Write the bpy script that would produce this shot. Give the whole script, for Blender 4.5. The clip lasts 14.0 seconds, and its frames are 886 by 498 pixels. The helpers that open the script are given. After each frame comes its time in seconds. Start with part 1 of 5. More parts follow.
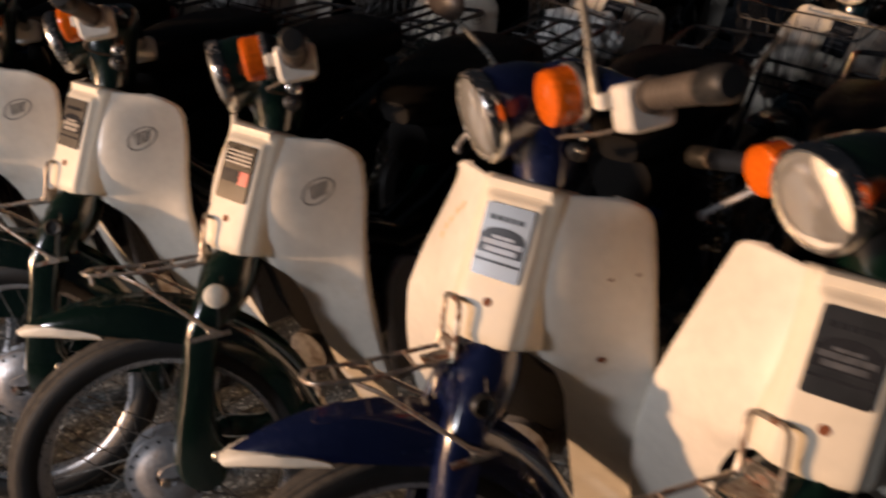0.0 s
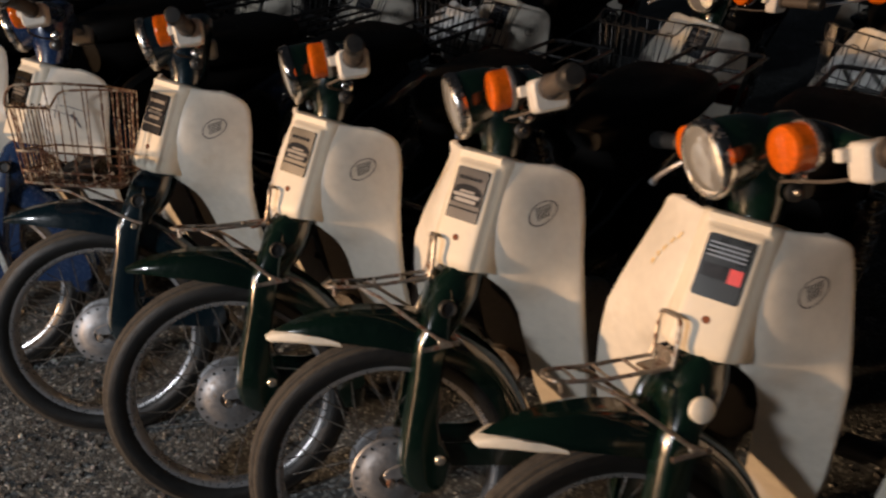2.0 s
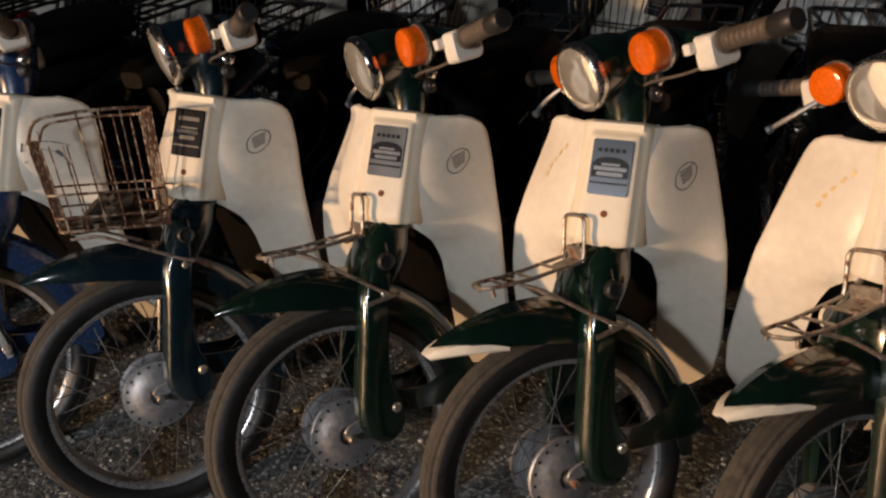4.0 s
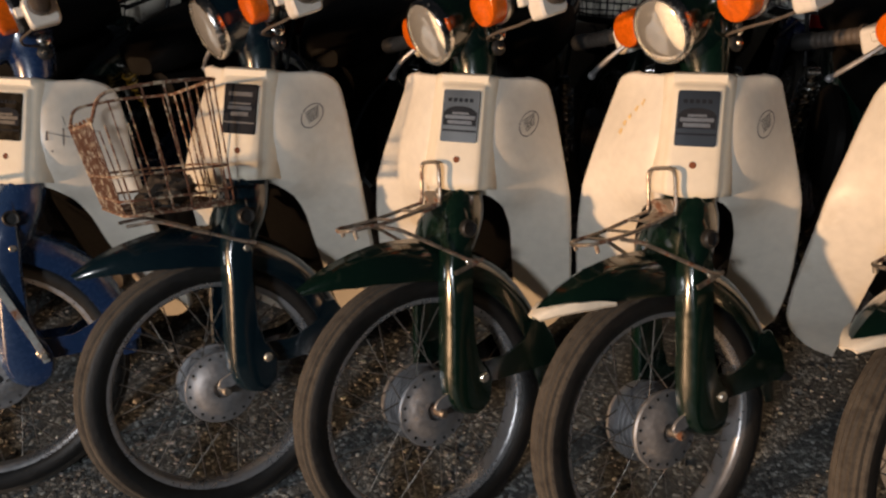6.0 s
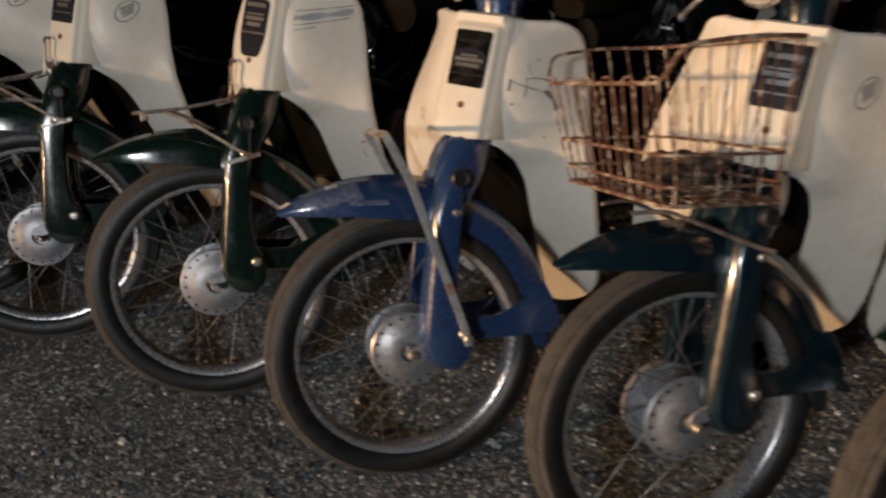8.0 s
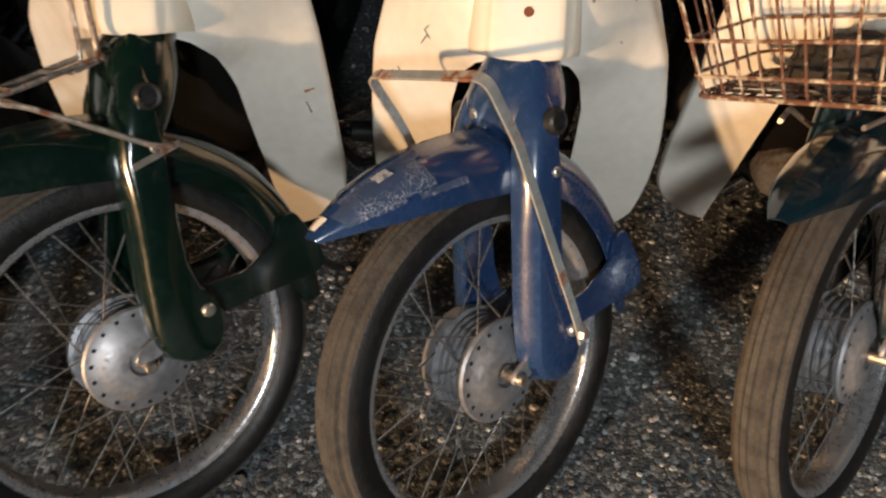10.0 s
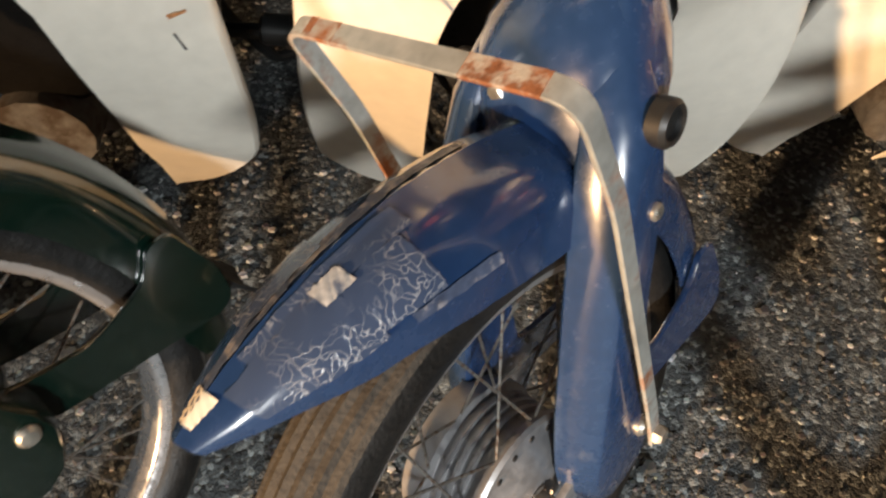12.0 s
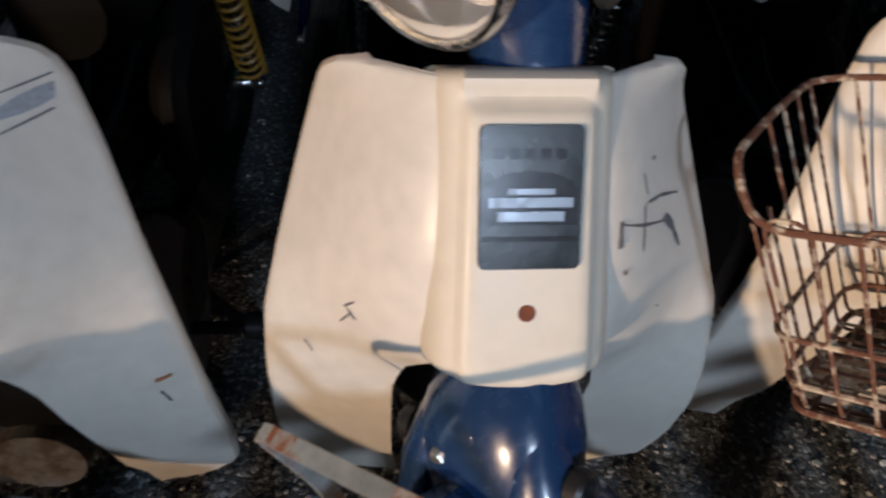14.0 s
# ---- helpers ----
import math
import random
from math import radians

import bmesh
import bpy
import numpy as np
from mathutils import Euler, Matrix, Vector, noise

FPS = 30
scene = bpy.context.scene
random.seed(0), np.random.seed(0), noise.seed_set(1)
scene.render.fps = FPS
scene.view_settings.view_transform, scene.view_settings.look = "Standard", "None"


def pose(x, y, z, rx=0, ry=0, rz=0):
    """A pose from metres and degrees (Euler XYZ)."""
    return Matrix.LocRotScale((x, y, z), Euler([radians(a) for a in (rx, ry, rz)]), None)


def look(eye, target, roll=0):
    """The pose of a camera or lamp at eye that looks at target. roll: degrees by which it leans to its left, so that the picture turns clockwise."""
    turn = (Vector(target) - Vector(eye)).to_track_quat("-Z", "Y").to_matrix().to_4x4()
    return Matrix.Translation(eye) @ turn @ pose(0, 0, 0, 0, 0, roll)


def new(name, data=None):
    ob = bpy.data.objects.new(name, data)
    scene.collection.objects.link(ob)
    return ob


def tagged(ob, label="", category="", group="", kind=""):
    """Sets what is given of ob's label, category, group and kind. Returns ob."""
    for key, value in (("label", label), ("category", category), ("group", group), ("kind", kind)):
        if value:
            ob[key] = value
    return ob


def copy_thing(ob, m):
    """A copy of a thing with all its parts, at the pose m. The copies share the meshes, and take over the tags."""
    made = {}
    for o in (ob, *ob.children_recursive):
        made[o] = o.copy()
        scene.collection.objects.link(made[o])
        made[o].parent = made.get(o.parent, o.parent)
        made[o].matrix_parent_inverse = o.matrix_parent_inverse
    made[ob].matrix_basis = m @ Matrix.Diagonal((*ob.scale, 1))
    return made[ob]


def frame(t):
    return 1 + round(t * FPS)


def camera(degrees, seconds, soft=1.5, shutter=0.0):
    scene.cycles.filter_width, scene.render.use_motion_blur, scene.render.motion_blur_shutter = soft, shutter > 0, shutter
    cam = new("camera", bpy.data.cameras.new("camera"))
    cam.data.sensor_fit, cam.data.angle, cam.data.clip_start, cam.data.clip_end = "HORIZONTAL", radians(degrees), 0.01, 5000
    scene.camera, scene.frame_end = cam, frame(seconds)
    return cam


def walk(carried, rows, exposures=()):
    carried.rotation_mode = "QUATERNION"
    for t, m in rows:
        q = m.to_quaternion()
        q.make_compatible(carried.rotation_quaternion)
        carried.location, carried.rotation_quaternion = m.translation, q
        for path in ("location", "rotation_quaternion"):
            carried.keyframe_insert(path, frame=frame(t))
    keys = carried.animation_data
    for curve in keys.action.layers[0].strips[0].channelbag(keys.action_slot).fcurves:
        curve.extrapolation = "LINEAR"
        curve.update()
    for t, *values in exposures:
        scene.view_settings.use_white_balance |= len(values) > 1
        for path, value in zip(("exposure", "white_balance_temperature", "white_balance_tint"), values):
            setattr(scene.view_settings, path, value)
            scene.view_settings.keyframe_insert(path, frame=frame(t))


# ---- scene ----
cam = camera(62.2, 14.0, 2.3, 0.4)
PATH = [
    (0, (1.152, -0.57, 1.135), (0.374, 0.989, 0.154), 1.2),
    (0.5, (0.957, -0.545, 1.158), (0.076, 0.949, 0.16), 1.7),
    (1, (0.823, -0.59, 1.157), (-0.077, 0.918, 0.201), 3),
    (1.5, (0.677, -0.678, 1.176), (-0.157, 0.875, 0.232), 2),
    (2, (0.518, -0.719, 1.171), (-0.354, 0.804, 0.212), 1.2),
    (2.5, (0.345, -0.693, 1.162), (-0.509, 0.833, 0.192), 0.4),
    (3, (0.232, -0.759, 1.161), (-0.514, 0.81, 0.17), 0.1),
    (3.2, (0.183, -0.82, 1.163), (-0.484, 0.784, 0.171), -0.1),
    (5.3, (-0.099, -0.843, 1.059), (-0.426, 0.867, 0.074), -2.1),
    (5.5, (-0.142, -0.858, 1.073), (-0.416, 0.851, 0.071), -1.4),
    (6, (-0.192, -0.891, 1.074), (-0.494, 0.825, 0.092), -2.1),
    (6.5, (-0.238, -0.908, 1.074), (-0.598, 0.819, 0.132), -1.6),
    (7, (-0.358, -0.872, 1.026), (-0.925, 0.783, 0.058), -0.7),
    (7.5, (-0.523, -0.77, 1.028), (-1.271, 0.768, -0.009), -0.8),
    (8, (-0.724, -0.775, 1.016), (-1.492, 0.729, -0.054), -2.5),
    (8.2, (-0.834, -0.806, 1.008), (-1.492, 0.745, -0.07), -1.2),
    (10.3, (-1.327, -0.434, 0.88), (-1.169, 1.02, -0.484), 2),
    (10.5, (-1.337, -0.363, 0.863), (-1.122, 1.043, -0.543), 3.3),
    (11, (-1.346, -0.196, 0.813), (-1.086, 1.08, -0.705), 6.8),
    (11.5, (-1.345, -0.143, 0.78), (-1.104, 1.035, -0.819), 8.1),
    (12, (-1.331, -0.125, 0.774), (-1.08, 1.018, -0.847), 7.1),
    (12.5, (-1.291, -0.086, 0.826), (-0.985, 1.142, -0.722), 3.6),
    (12.7, (-1.27, -0.089, 0.843), (-0.93, 1.234, -0.618), 2.6),
    (13, (-1.241, -0.063, 0.879), (-0.859, 1.325, -0.51), 0.8),
    (13.5, (-1.248, -0.066, 0.892), (-0.852, 1.39, -0.422), 1.5),
    (14, (-1.301, -0.092, 0.907), (-1.005, 1.415, -0.374), 3.1),
]
EXPOSURES = [(0.0, -0.02, 6500, 16), (1.0, -0.12, 6500, 12), (3.2, -0.42, 6500, 10), (6.0, -0.38, 6500, 10), (8.2, -0.29, 6450, 8), (10.3, 0.32, 6400, 6), (11.2, 0.5, 6500, 5), (12.1, 0.92, 6600, 5), (12.7, 0.07, 6350, 8), (13.0, -0.22, 5600, 7), (13.4, -0.35, 5450, 7), (14.0, -0.3, 5100, 6)]
walk(cam, [(t, look(eye, target, roll)) for t, eye, target, roll in PATH], EXPOSURES)

# ---------------------------------------------------------------- light
world = bpy.data.worlds.new("night")
scene.world = world
world.use_nodes = True
world.node_tree.nodes["Background"].inputs[0].default_value = (0.55, 0.62, 0.75, 1)
world.node_tree.nodes["Background"].inputs[1].default_value = 0.018


def lamp(name, kind, place, target, power, colour, size):
    data = bpy.data.lights.new(name, kind)
    data.energy, data.color = power, colour
    if kind == "AREA":
        data.shape, data.size = "DISK", size
    else:
        data.shadow_soft_size = size
    ob = new(name, data)
    ob.matrix_world = look(place, target)
    return ob


warm = lamp("warm_yard_lamp", "SPOT", (-10.8, -8.9, 2.0), (1.0, -0.40, 0.5), 12800, (1.0, 0.60, 0.32), 0.25)
warm.data.spot_size, warm.data.spot_blend = radians(26), 1.0
lamp("white_yard_lamp", "AREA", (-1.2, -2.9, 1.8), (-0.5, 0.2, 0.4), 62, (0.94, 0.96, 1.0), 0.4)

# ---------------------------------------------------------------- materials
MATS = {}


def material(name, colour, rough=0.5, metal=0.0, vary=0.12, scale=40.0, bump=0.0, bump_scale=200.0, spots=None, coat=0.0,
             transmission=0.0, emit=0.0, rough_vary=0.12, spot_scale=18.0, spot_edge=(0.56, 0.66), gloss=0.5, ior=1.5):
    """A surface with mottled colour at two scales, uneven gloss, fine relief and, if wanted, stains of a second colour."""
    m = bpy.data.materials.new(name)
    m.use_nodes = True
    nt = m.node_tree
    n, ln = nt.nodes, nt.links
    b = n["Principled BSDF"]
    tc = n.new("ShaderNodeTexCoord")
    big = n.new("ShaderNodeTexNoise")
    big.inputs["Scale"].default_value, big.inputs["Detail"].default_value = scale * 0.2, 4
    fine = n.new("ShaderNodeTexNoise")
    fine.inputs["Scale"].default_value, fine.inputs["Detail"].default_value = scale * 3, 3
    info = n.new("ShaderNodeObjectInfo")
    shift = n.new("ShaderNodeVectorMath")
    shift.operation = "ADD"
    ln.new(tc.outputs["Object"], shift.inputs[0])
    ln.new(info.outputs["Location"], shift.inputs[1])
    for t in (big, fine):
        ln.new(shift.outputs[0], t.inputs["Vector"])
    add = n.new("ShaderNodeMath")
    add.operation = "ADD"
    ln.new(big.outputs["Fac"], add.inputs[0])
    ln.new(fine.outputs["Fac"], add.inputs[1])
    ramp = n.new("ShaderNodeMapRange")
    ramp.inputs[1].default_value, ramp.inputs[2].default_value = 0.7, 1.3
    ramp.inputs[3].default_value, ramp.inputs[4].default_value = 1 - vary, 1 + vary
    ln.new(add.outputs[0], ramp.inputs[0])
    mul = n.new("ShaderNodeMix")
    mul.data_type, mul.blend_type = "RGBA", "MULTIPLY"
    mul.inputs[0].default_value = 1
    mul.inputs[6].default_value = (*colour, 1)
    ln.new(ramp.outputs[0], mul.inputs[7])
    out = mul.outputs[2]
    rr = n.new("ShaderNodeMapRange")
    rr.inputs[1].default_value, rr.inputs[2].default_value = 0.7, 1.3
    rr.inputs[3].default_value, rr.inputs[4].default_value = max(0.02, rough - rough_vary), min(1, rough + rough_vary)
    ln.new(add.outputs[0], rr.inputs[0])
    rough_out = rr.outputs[0]
    if spots:
        st = n.new("ShaderNodeTexNoise")
        st.inputs["Scale"].default_value, st.inputs["Detail"].default_value, st.inputs["Roughness"].default_value = spot_scale, 8, 0.65
        ln.new(shift.outputs[0], st.inputs["Vector"])
        sr = n.new("ShaderNodeMapRange")
        sr.inputs[1].default_value, sr.inputs[2].default_value = spot_edge
        ln.new(st.outputs["Fac"], sr.inputs[0])
        mix = n.new("ShaderNodeMix")
        mix.data_type = "RGBA"
        ln.new(sr.outputs[0], mix.inputs[0])
        ln.new(out, mix.inputs[6])
        mix.inputs[7].default_value = (*spots, 1)
        out = mix.outputs[2]
        if metal:
            inv = n.new("ShaderNodeMapRange")
            inv.inputs[3].default_value, inv.inputs[4].default_value = metal, 0.1
            ln.new(sr.outputs[0], inv.inputs[0])
            ln.new(inv.outputs[0], b.inputs["Metallic"])
            rm = n.new("ShaderNodeMix")
            ln.new(sr.outputs[0], rm.inputs[0])
            ln.new(rough_out, rm.inputs[2])
            rm.inputs[3].default_value = 0.8
            rough_out = rm.outputs[0]
    ln.new(out, b.inputs["Base Color"])
    ln.new(rough_out, b.inputs["Roughness"])
    if not (spots and metal):
        b.inputs["Metallic"].default_value = metal
    b.inputs["Coat Weight"].default_value = coat
    b.inputs["Coat Roughness"].default_value = 0.07
    b.inputs["Specular IOR Level"].default_value, b.inputs["IOR"].default_value = gloss, ior
    b.inputs["Transmission Weight"].default_value = transmission
    if bump:
        bn = n.new("ShaderNodeTexNoise")
        bn.inputs["Scale"].default_value, bn.inputs["Detail"].default_value = bump_scale, 3
        ln.new(shift.outputs[0], bn.inputs["Vector"])
        bp = n.new("ShaderNodeBump")
        bp.inputs["Strength"].default_value, bp.inputs["Distance"].default_value = bump, 0.002
        ln.new(bn.outputs["Fac"], bp.inputs["Height"])
        ln.new(bp.outputs[0], b.inputs["Normal"])
    MATS[name] = m
    return m


GREEN = material("dark_green_enamel", (0.0020, 0.0105, 0.0068), 0.2, vary=0.12, rough_vary=0.06, gloss=0.7, coat=0.8, bump=0.02, bump_scale=25, spots=(0.02, 0.03, 0.02), spot_scale=30, spot_edge=(0.62, 0.8))
BLUE = material("blue_enamel", (0.015, 0.039, 0.108), 0.25, vary=0.12, rough_vary=0.06, gloss=0.7, coat=0.8, bump=0.02, bump_scale=25, spots=(0.12, 0.14, 0.18), spot_scale=26, spot_edge=(0.64, 0.8))
NAVY = material("navy_enamel", (0.0045, 0.009, 0.04), 0.22, vary=0.12, rough_vary=0.06, gloss=0.7, coat=0.8, bump=0.02, bump_scale=25)
TEAL = material("teal_black_enamel", (0.0025, 0.011, 0.017), 0.2, vary=0.12, rough_vary=0.06, gloss=0.7, coat=0.8, bump=0.02, bump_scale=25)
CREAM = material("aged_cream_plastic", (0.68, 0.64, 0.56), 0.4, gloss=0.45, vary=0.07, scale=20, bump=0.04, bump_scale=120, spots=(0.55, 0.47, 0.36), spot_scale=9, spot_edge=(0.6, 0.85))
COVER = material("ivory_plastic", (0.70, 0.645, 0.53), 0.48, gloss=0.4, vary=0.05, scale=20, bump=0.03, bump_scale=150, spots=(0.6, 0.5, 0.36), spot_scale=12, spot_edge=(0.62, 0.85))
RIM = material("dull_chrome_rim", (0.5, 0.5, 0.51), 0.3, metal=0.75, vary=0.12, spots=(0.2, 0.15, 0.1), spot_scale=60, spot_edge=(0.66, 0.78))
CHROME = material("worn_chrome", (0.62, 0.61, 0.58), 0.2, metal=1.0, vary=0.12, spots=(0.13, 0.06, 0.03), spot_scale=60, spot_edge=(0.6, 0.7))
RUST = material("rusty_steel", (0.42, 0.38, 0.33), 0.38, metal=0.9, vary=0.2, spots=(0.14, 0.055, 0.025), spot_scale=45, spot_edge=(0.5, 0.62), bump=0.3, bump_scale=500)
SPOKE = material("dull_spoke_steel", (0.2, 0.185, 0.165), 0.5, metal=0.6, vary=0.3, spots=(0.08, 0.04, 0.02), spot_scale=30, spot_edge=(0.5, 0.6))
RUSTWIRE = material("rusted_wire", (0.5, 0.42, 0.31), 0.55, metal=0.3, vary=0.2, spots=(0.13, 0.055, 0.03), spot_scale=70, spot_edge=(0.41, 0.50), bump=0.4, bump_scale=700)
BLACKWIRE = material("black_coated_wire", (0.015, 0.015, 0.016), 0.35)
BARSTEEL = material("galvanised_flat_bar", (0.46, 0.48, 0.46), 0.42, metal=0.5, vary=0.2, spots=(0.26, 0.10, 0.04), spot_scale=17, spot_edge=(0.53, 0.63))
ALLOY = material("dull_cast_alloy", (0.36, 0.36, 0.37), 0.48, metal=0.7, vary=0.15, bump=0.1, spots=(0.16, 0.13, 0.1), spot_scale=40, spot_edge=(0.58, 0.75))
RUBBER = material("dusty_black_tyre_rubber", (0.007, 0.0070, 0.0069), 0.5, vary=0.3, bump=0.3, bump_scale=350, spots=(0.013, 0.011, 0.0095), spot_scale=14, spot_edge=(0.5, 0.75))
TREAD = material("dirt_worn_tread", (0.054, 0.048, 0.040), 0.85, vary=0.35, scale=80, bump=0.6, bump_scale=300, spots=(0.03, 0.026, 0.022), spot_scale=50, spot_edge=(0.48, 0.65))
BLACK = material("black_rubber", (0.012, 0.012, 0.012), 0.5)
# saddle vinyl; its near-black also stands in for shade on tank and side covers
SEAT_AND_SHADE = material("black_vinyl_and_shaded_panels", (0.0045, 0.004, 0.0036), 0.6, gloss=0.15, bump=0.3, bump_scale=600)
GRIP = material("faded_grip_rubber", (0.075, 0.06, 0.048), 0.6, vary=0.25, bump=0.3)
MIRRORBACK = material("faded_black_plastic", (0.032, 0.024, 0.02), 0.55, vary=0.2, bump=0.1)
WHITE = material("white_rubber", (0.76, 0.72, 0.62), 0.5, vary=0.08)
SWITCH = material("off_white_switch_plastic", (0.66, 0.63, 0.57), 0.4, vary=0.08)
AMBER = material("amber_lens", (0.9, 0.165, 0.008), 0.14, vary=0.25, scale=60, bump=0.3, bump_scale=160, transmission=0.35)
BLINKRING = material("satin_metal_ring", (0.5, 0.5, 0.5), 0.3, metal=0.9)
REDLENS = material("red_lens", (0.12, 0.006, 0.004), 0.2, vary=0.05)
GLASS = material("headlamp_glass", (0.93, 0.9, 0.82), 0.1, vary=0.03, rough_vary=0.04, transmission=0.8)
REFLECTOR = material("lamp_reflector", (0.66, 0.60, 0.48), 0.32, metal=0.5, vary=0.06, rough_vary=0.08)
BULB = material("yellow_bulb_glass", (0.9, 0.6, 0.12), 0.2)
MIRROR = material("mirror_glass", (0.9, 0.9, 0.9), 0.03, metal=1.0, vary=0.0, rough_vary=0.01)
# darker copy of the brushed plate; its colour holds down the lamp's reflection
DIMMEDPLATE = material("dimmed_brushed_plate", (0.026, 0.0255, 0.0245), 0.3, metal=1.0, vary=0.15, scale=14, bump=0.03, rough_vary=0.08)
SILVERPLATE = material("bright_brushed_plate", (0.105, 0.107, 0.108), 0.38, metal=1.0, vary=0.08, scale=8, bump=0.03, rough_vary=0.05)
STEELPLATE = material("brushed_plate", (0.062, 0.065, 0.071), 0.32, metal=1.0, vary=0.06, scale=8, bump=0.03, rough_vary=0.04)
DARKPLATE = material("dark_plate_enamel", (0.02, 0.022, 0.027), 0.22, gloss=0.15, rough_vary=0.04, metal=0.0, vary=0.15)
PLATEBAR = material("polished_plate_relief", (0.13, 0.134, 0.142), 0.4, metal=0.7, vary=0.1)
LOGO = material("grey_badge_print", (0.13, 0.125, 0.12), 0.45)
REDPRINT = material("red_print", (0.6, 0.03, 0.02), 0.4)
ENGINE = material("oily_engine_alloy", (0.16, 0.155, 0.15), 0.55, metal=0.6, vary=0.3, bump=0.3, spots=(0.05, 0.035, 0.025), spot_scale=25, spot_edge=(0.45, 0.6))
BOLT = material("plated_bolt", (0.6, 0.58, 0.52), 0.35, metal=0.9, vary=0.1)
RUSTHOLE = material("rust_patch", (0.16, 0.05, 0.02), 0.85, vary=0.3)
YELLOWED = material("yellowed_glue", (0.72, 0.54, 0.27), 0.6, vary=0.2)
YELLOWSPRING = material("yellow_spring_paint", (0.22, 0.12, 0.012), 0.4, vary=0.15)
DECAL = material("faded_decal_print", (0.36, 0.38, 0.41), 0.5, vary=0.3, scale=120)
RUSTSTREAK = material("orange_rust_streak", (0.45, 0.2, 0.08), 0.8, vary=0.4, scale=120)
BARRUST = material("patchy_bar_rust", (0.24, 0.095, 0.042), 0.7, vary=0.4, scale=90, bump=0.3, bump_scale=500, spots=(0.36, 0.33, 0.29), spot_scale=55, spot_edge=(0.50, 0.60))
SCUFF = material("black_scuff", (0.13, 0.13, 0.14), 0.7, vary=0.3)


def tape_material():
    """Clear tape over blue enamel: a web of pale creases, broken up by smooth patches."""
    m = bpy.data.materials.new("crinkled_clear_tape")
    m.use_nodes = True
    n, ln = m.node_tree.nodes, m.node_tree.links
    b = n["Principled BSDF"]
    tc = n.new("ShaderNodeTexCoord")
    warp = n.new("ShaderNodeTexNoise")
    warp.inputs["Scale"].default_value = 45
    bend = n.new("ShaderNodeMix")
    bend.data_type = "RGBA"
    bend.inputs[0].default_value = 0.06
    ln.new(tc.outputs["Object"], warp.inputs["Vector"])
    ln.new(tc.outputs["Object"], bend.inputs[6])
    ln.new(warp.outputs["Color"], bend.inputs[7])
    v = n.new("ShaderNodeTexVoronoi")
    v.feature = "DISTANCE_TO_EDGE"
    v.inputs["Scale"].default_value = 120
    ln.new(bend.outputs[2], v.inputs["Vector"])
    line = n.new("ShaderNodeMapRange")
    line.inputs[1].default_value, line.inputs[2].default_value, line.inputs[3].default_value, line.inputs[4].default_value = 0.0, 0.055, 1, 0
    ln.new(v.outputs["Distance"], line.inputs[0])
    area = n.new("ShaderNodeTexNoise")
    area.inputs["Scale"].default_value = 30
    ln.new(tc.outputs["Object"], area.inputs["Vector"])
    mask = n.new("ShaderNodeMapRange")
    mask.inputs[1].default_value, mask.inputs[2].default_value = 0.36, 0.56
    ln.new(area.outputs["Fac"], mask.inputs[0])
    mul = n.new("ShaderNodeMath")
    mul.operation = "MULTIPLY"
    ln.new(line.outputs[0], mul.inputs[0])
    ln.new(mask.outputs[0], mul.inputs[1])
    mix = n.new("ShaderNodeMix")
    mix.data_type = "RGBA"
    ln.new(mul.outputs[0], mix.inputs[0])
    mix.inputs[6].default_value, mix.inputs[7].default_value = (0.048, 0.071, 0.132, 1), (0.40, 0.42, 0.46, 1)
    ln.new(mix.outputs[2], b.inputs["Base Color"])
    b.inputs["Roughness"].default_value = 0.25
    b.inputs["Coat Weight"].default_value = 0.5
    bp = n.new("ShaderNodeBump")
    bp.inputs["Strength"].default_value, bp.inputs["Distance"].default_value = 0.35, 0.001
    ln.new(mul.outputs[0], bp.inputs["Height"])
    ln.new(bp.outputs[0], b.inputs["Normal"])
    return m


TAPE = tape_material()
SCRAPED = material("scraped_blue_paint", (0.05, 0.07, 0.125), 0.5, vary=0.35, scale=60, bump=0.2, spots=(0.26, 0.26, 0.29), spot_scale=55, spot_edge=(0.5, 0.58))
STICKER = material("torn_pale_paper", (0.42, 0.42, 0.42), 0.7, vary=0.25, scale=90, spots=(0.1, 0.13, 0.2), spot_scale=90, spot_edge=(0.54, 0.62))



# ---------------------------------------------------------------- mesh helpers
def finish(bm, name, mats, angle=38):
    bmesh.ops.recalc_face_normals(bm, faces=bm.faces)
    lim = radians(angle)
    for f in bm.faces:
        f.smooth = True
    for e in bm.edges:
        if len(e.link_faces) == 2 and e.calc_face_angle(0) > lim:
            e.smooth = False
    me = bpy.data.meshes.new(name)
    bm.to_mesh(me)
    bm.free()
    for m in mats:
        me.materials.append(m)
    return me


MESHES = {}


def part(name, key, build, mats, parent, label="", place=None):
    """Links one mesh under parent. The mesh is built once for each key and shared by alike parts."""
    mats = mats if isinstance(mats, (list, tuple)) else [mats]
    full = (name, key, tuple(m.name for m in mats))
    if full not in MESHES:
        bm = bmesh.new()
        build(bm)
        MESHES[full] = finish(bm, name, mats)
    ob = new(name, MESHES[full])
    ob.parent = parent
    if place is not None:
        ob.matrix_basis = place
    if label:
        tagged(ob, label)
    return ob


def ring(bm, pts):
    return [bm.verts.new(p) for p in pts]


def bridge(bm, a, b, closed=True, mat=0):
    n = len(a)
    for i in range(n if closed else n - 1):
        j = (i + 1) % n
        try:
            bm.faces.new((a[i], a[j], b[j], b[i])).material_index = mat
        except ValueError:
            pass


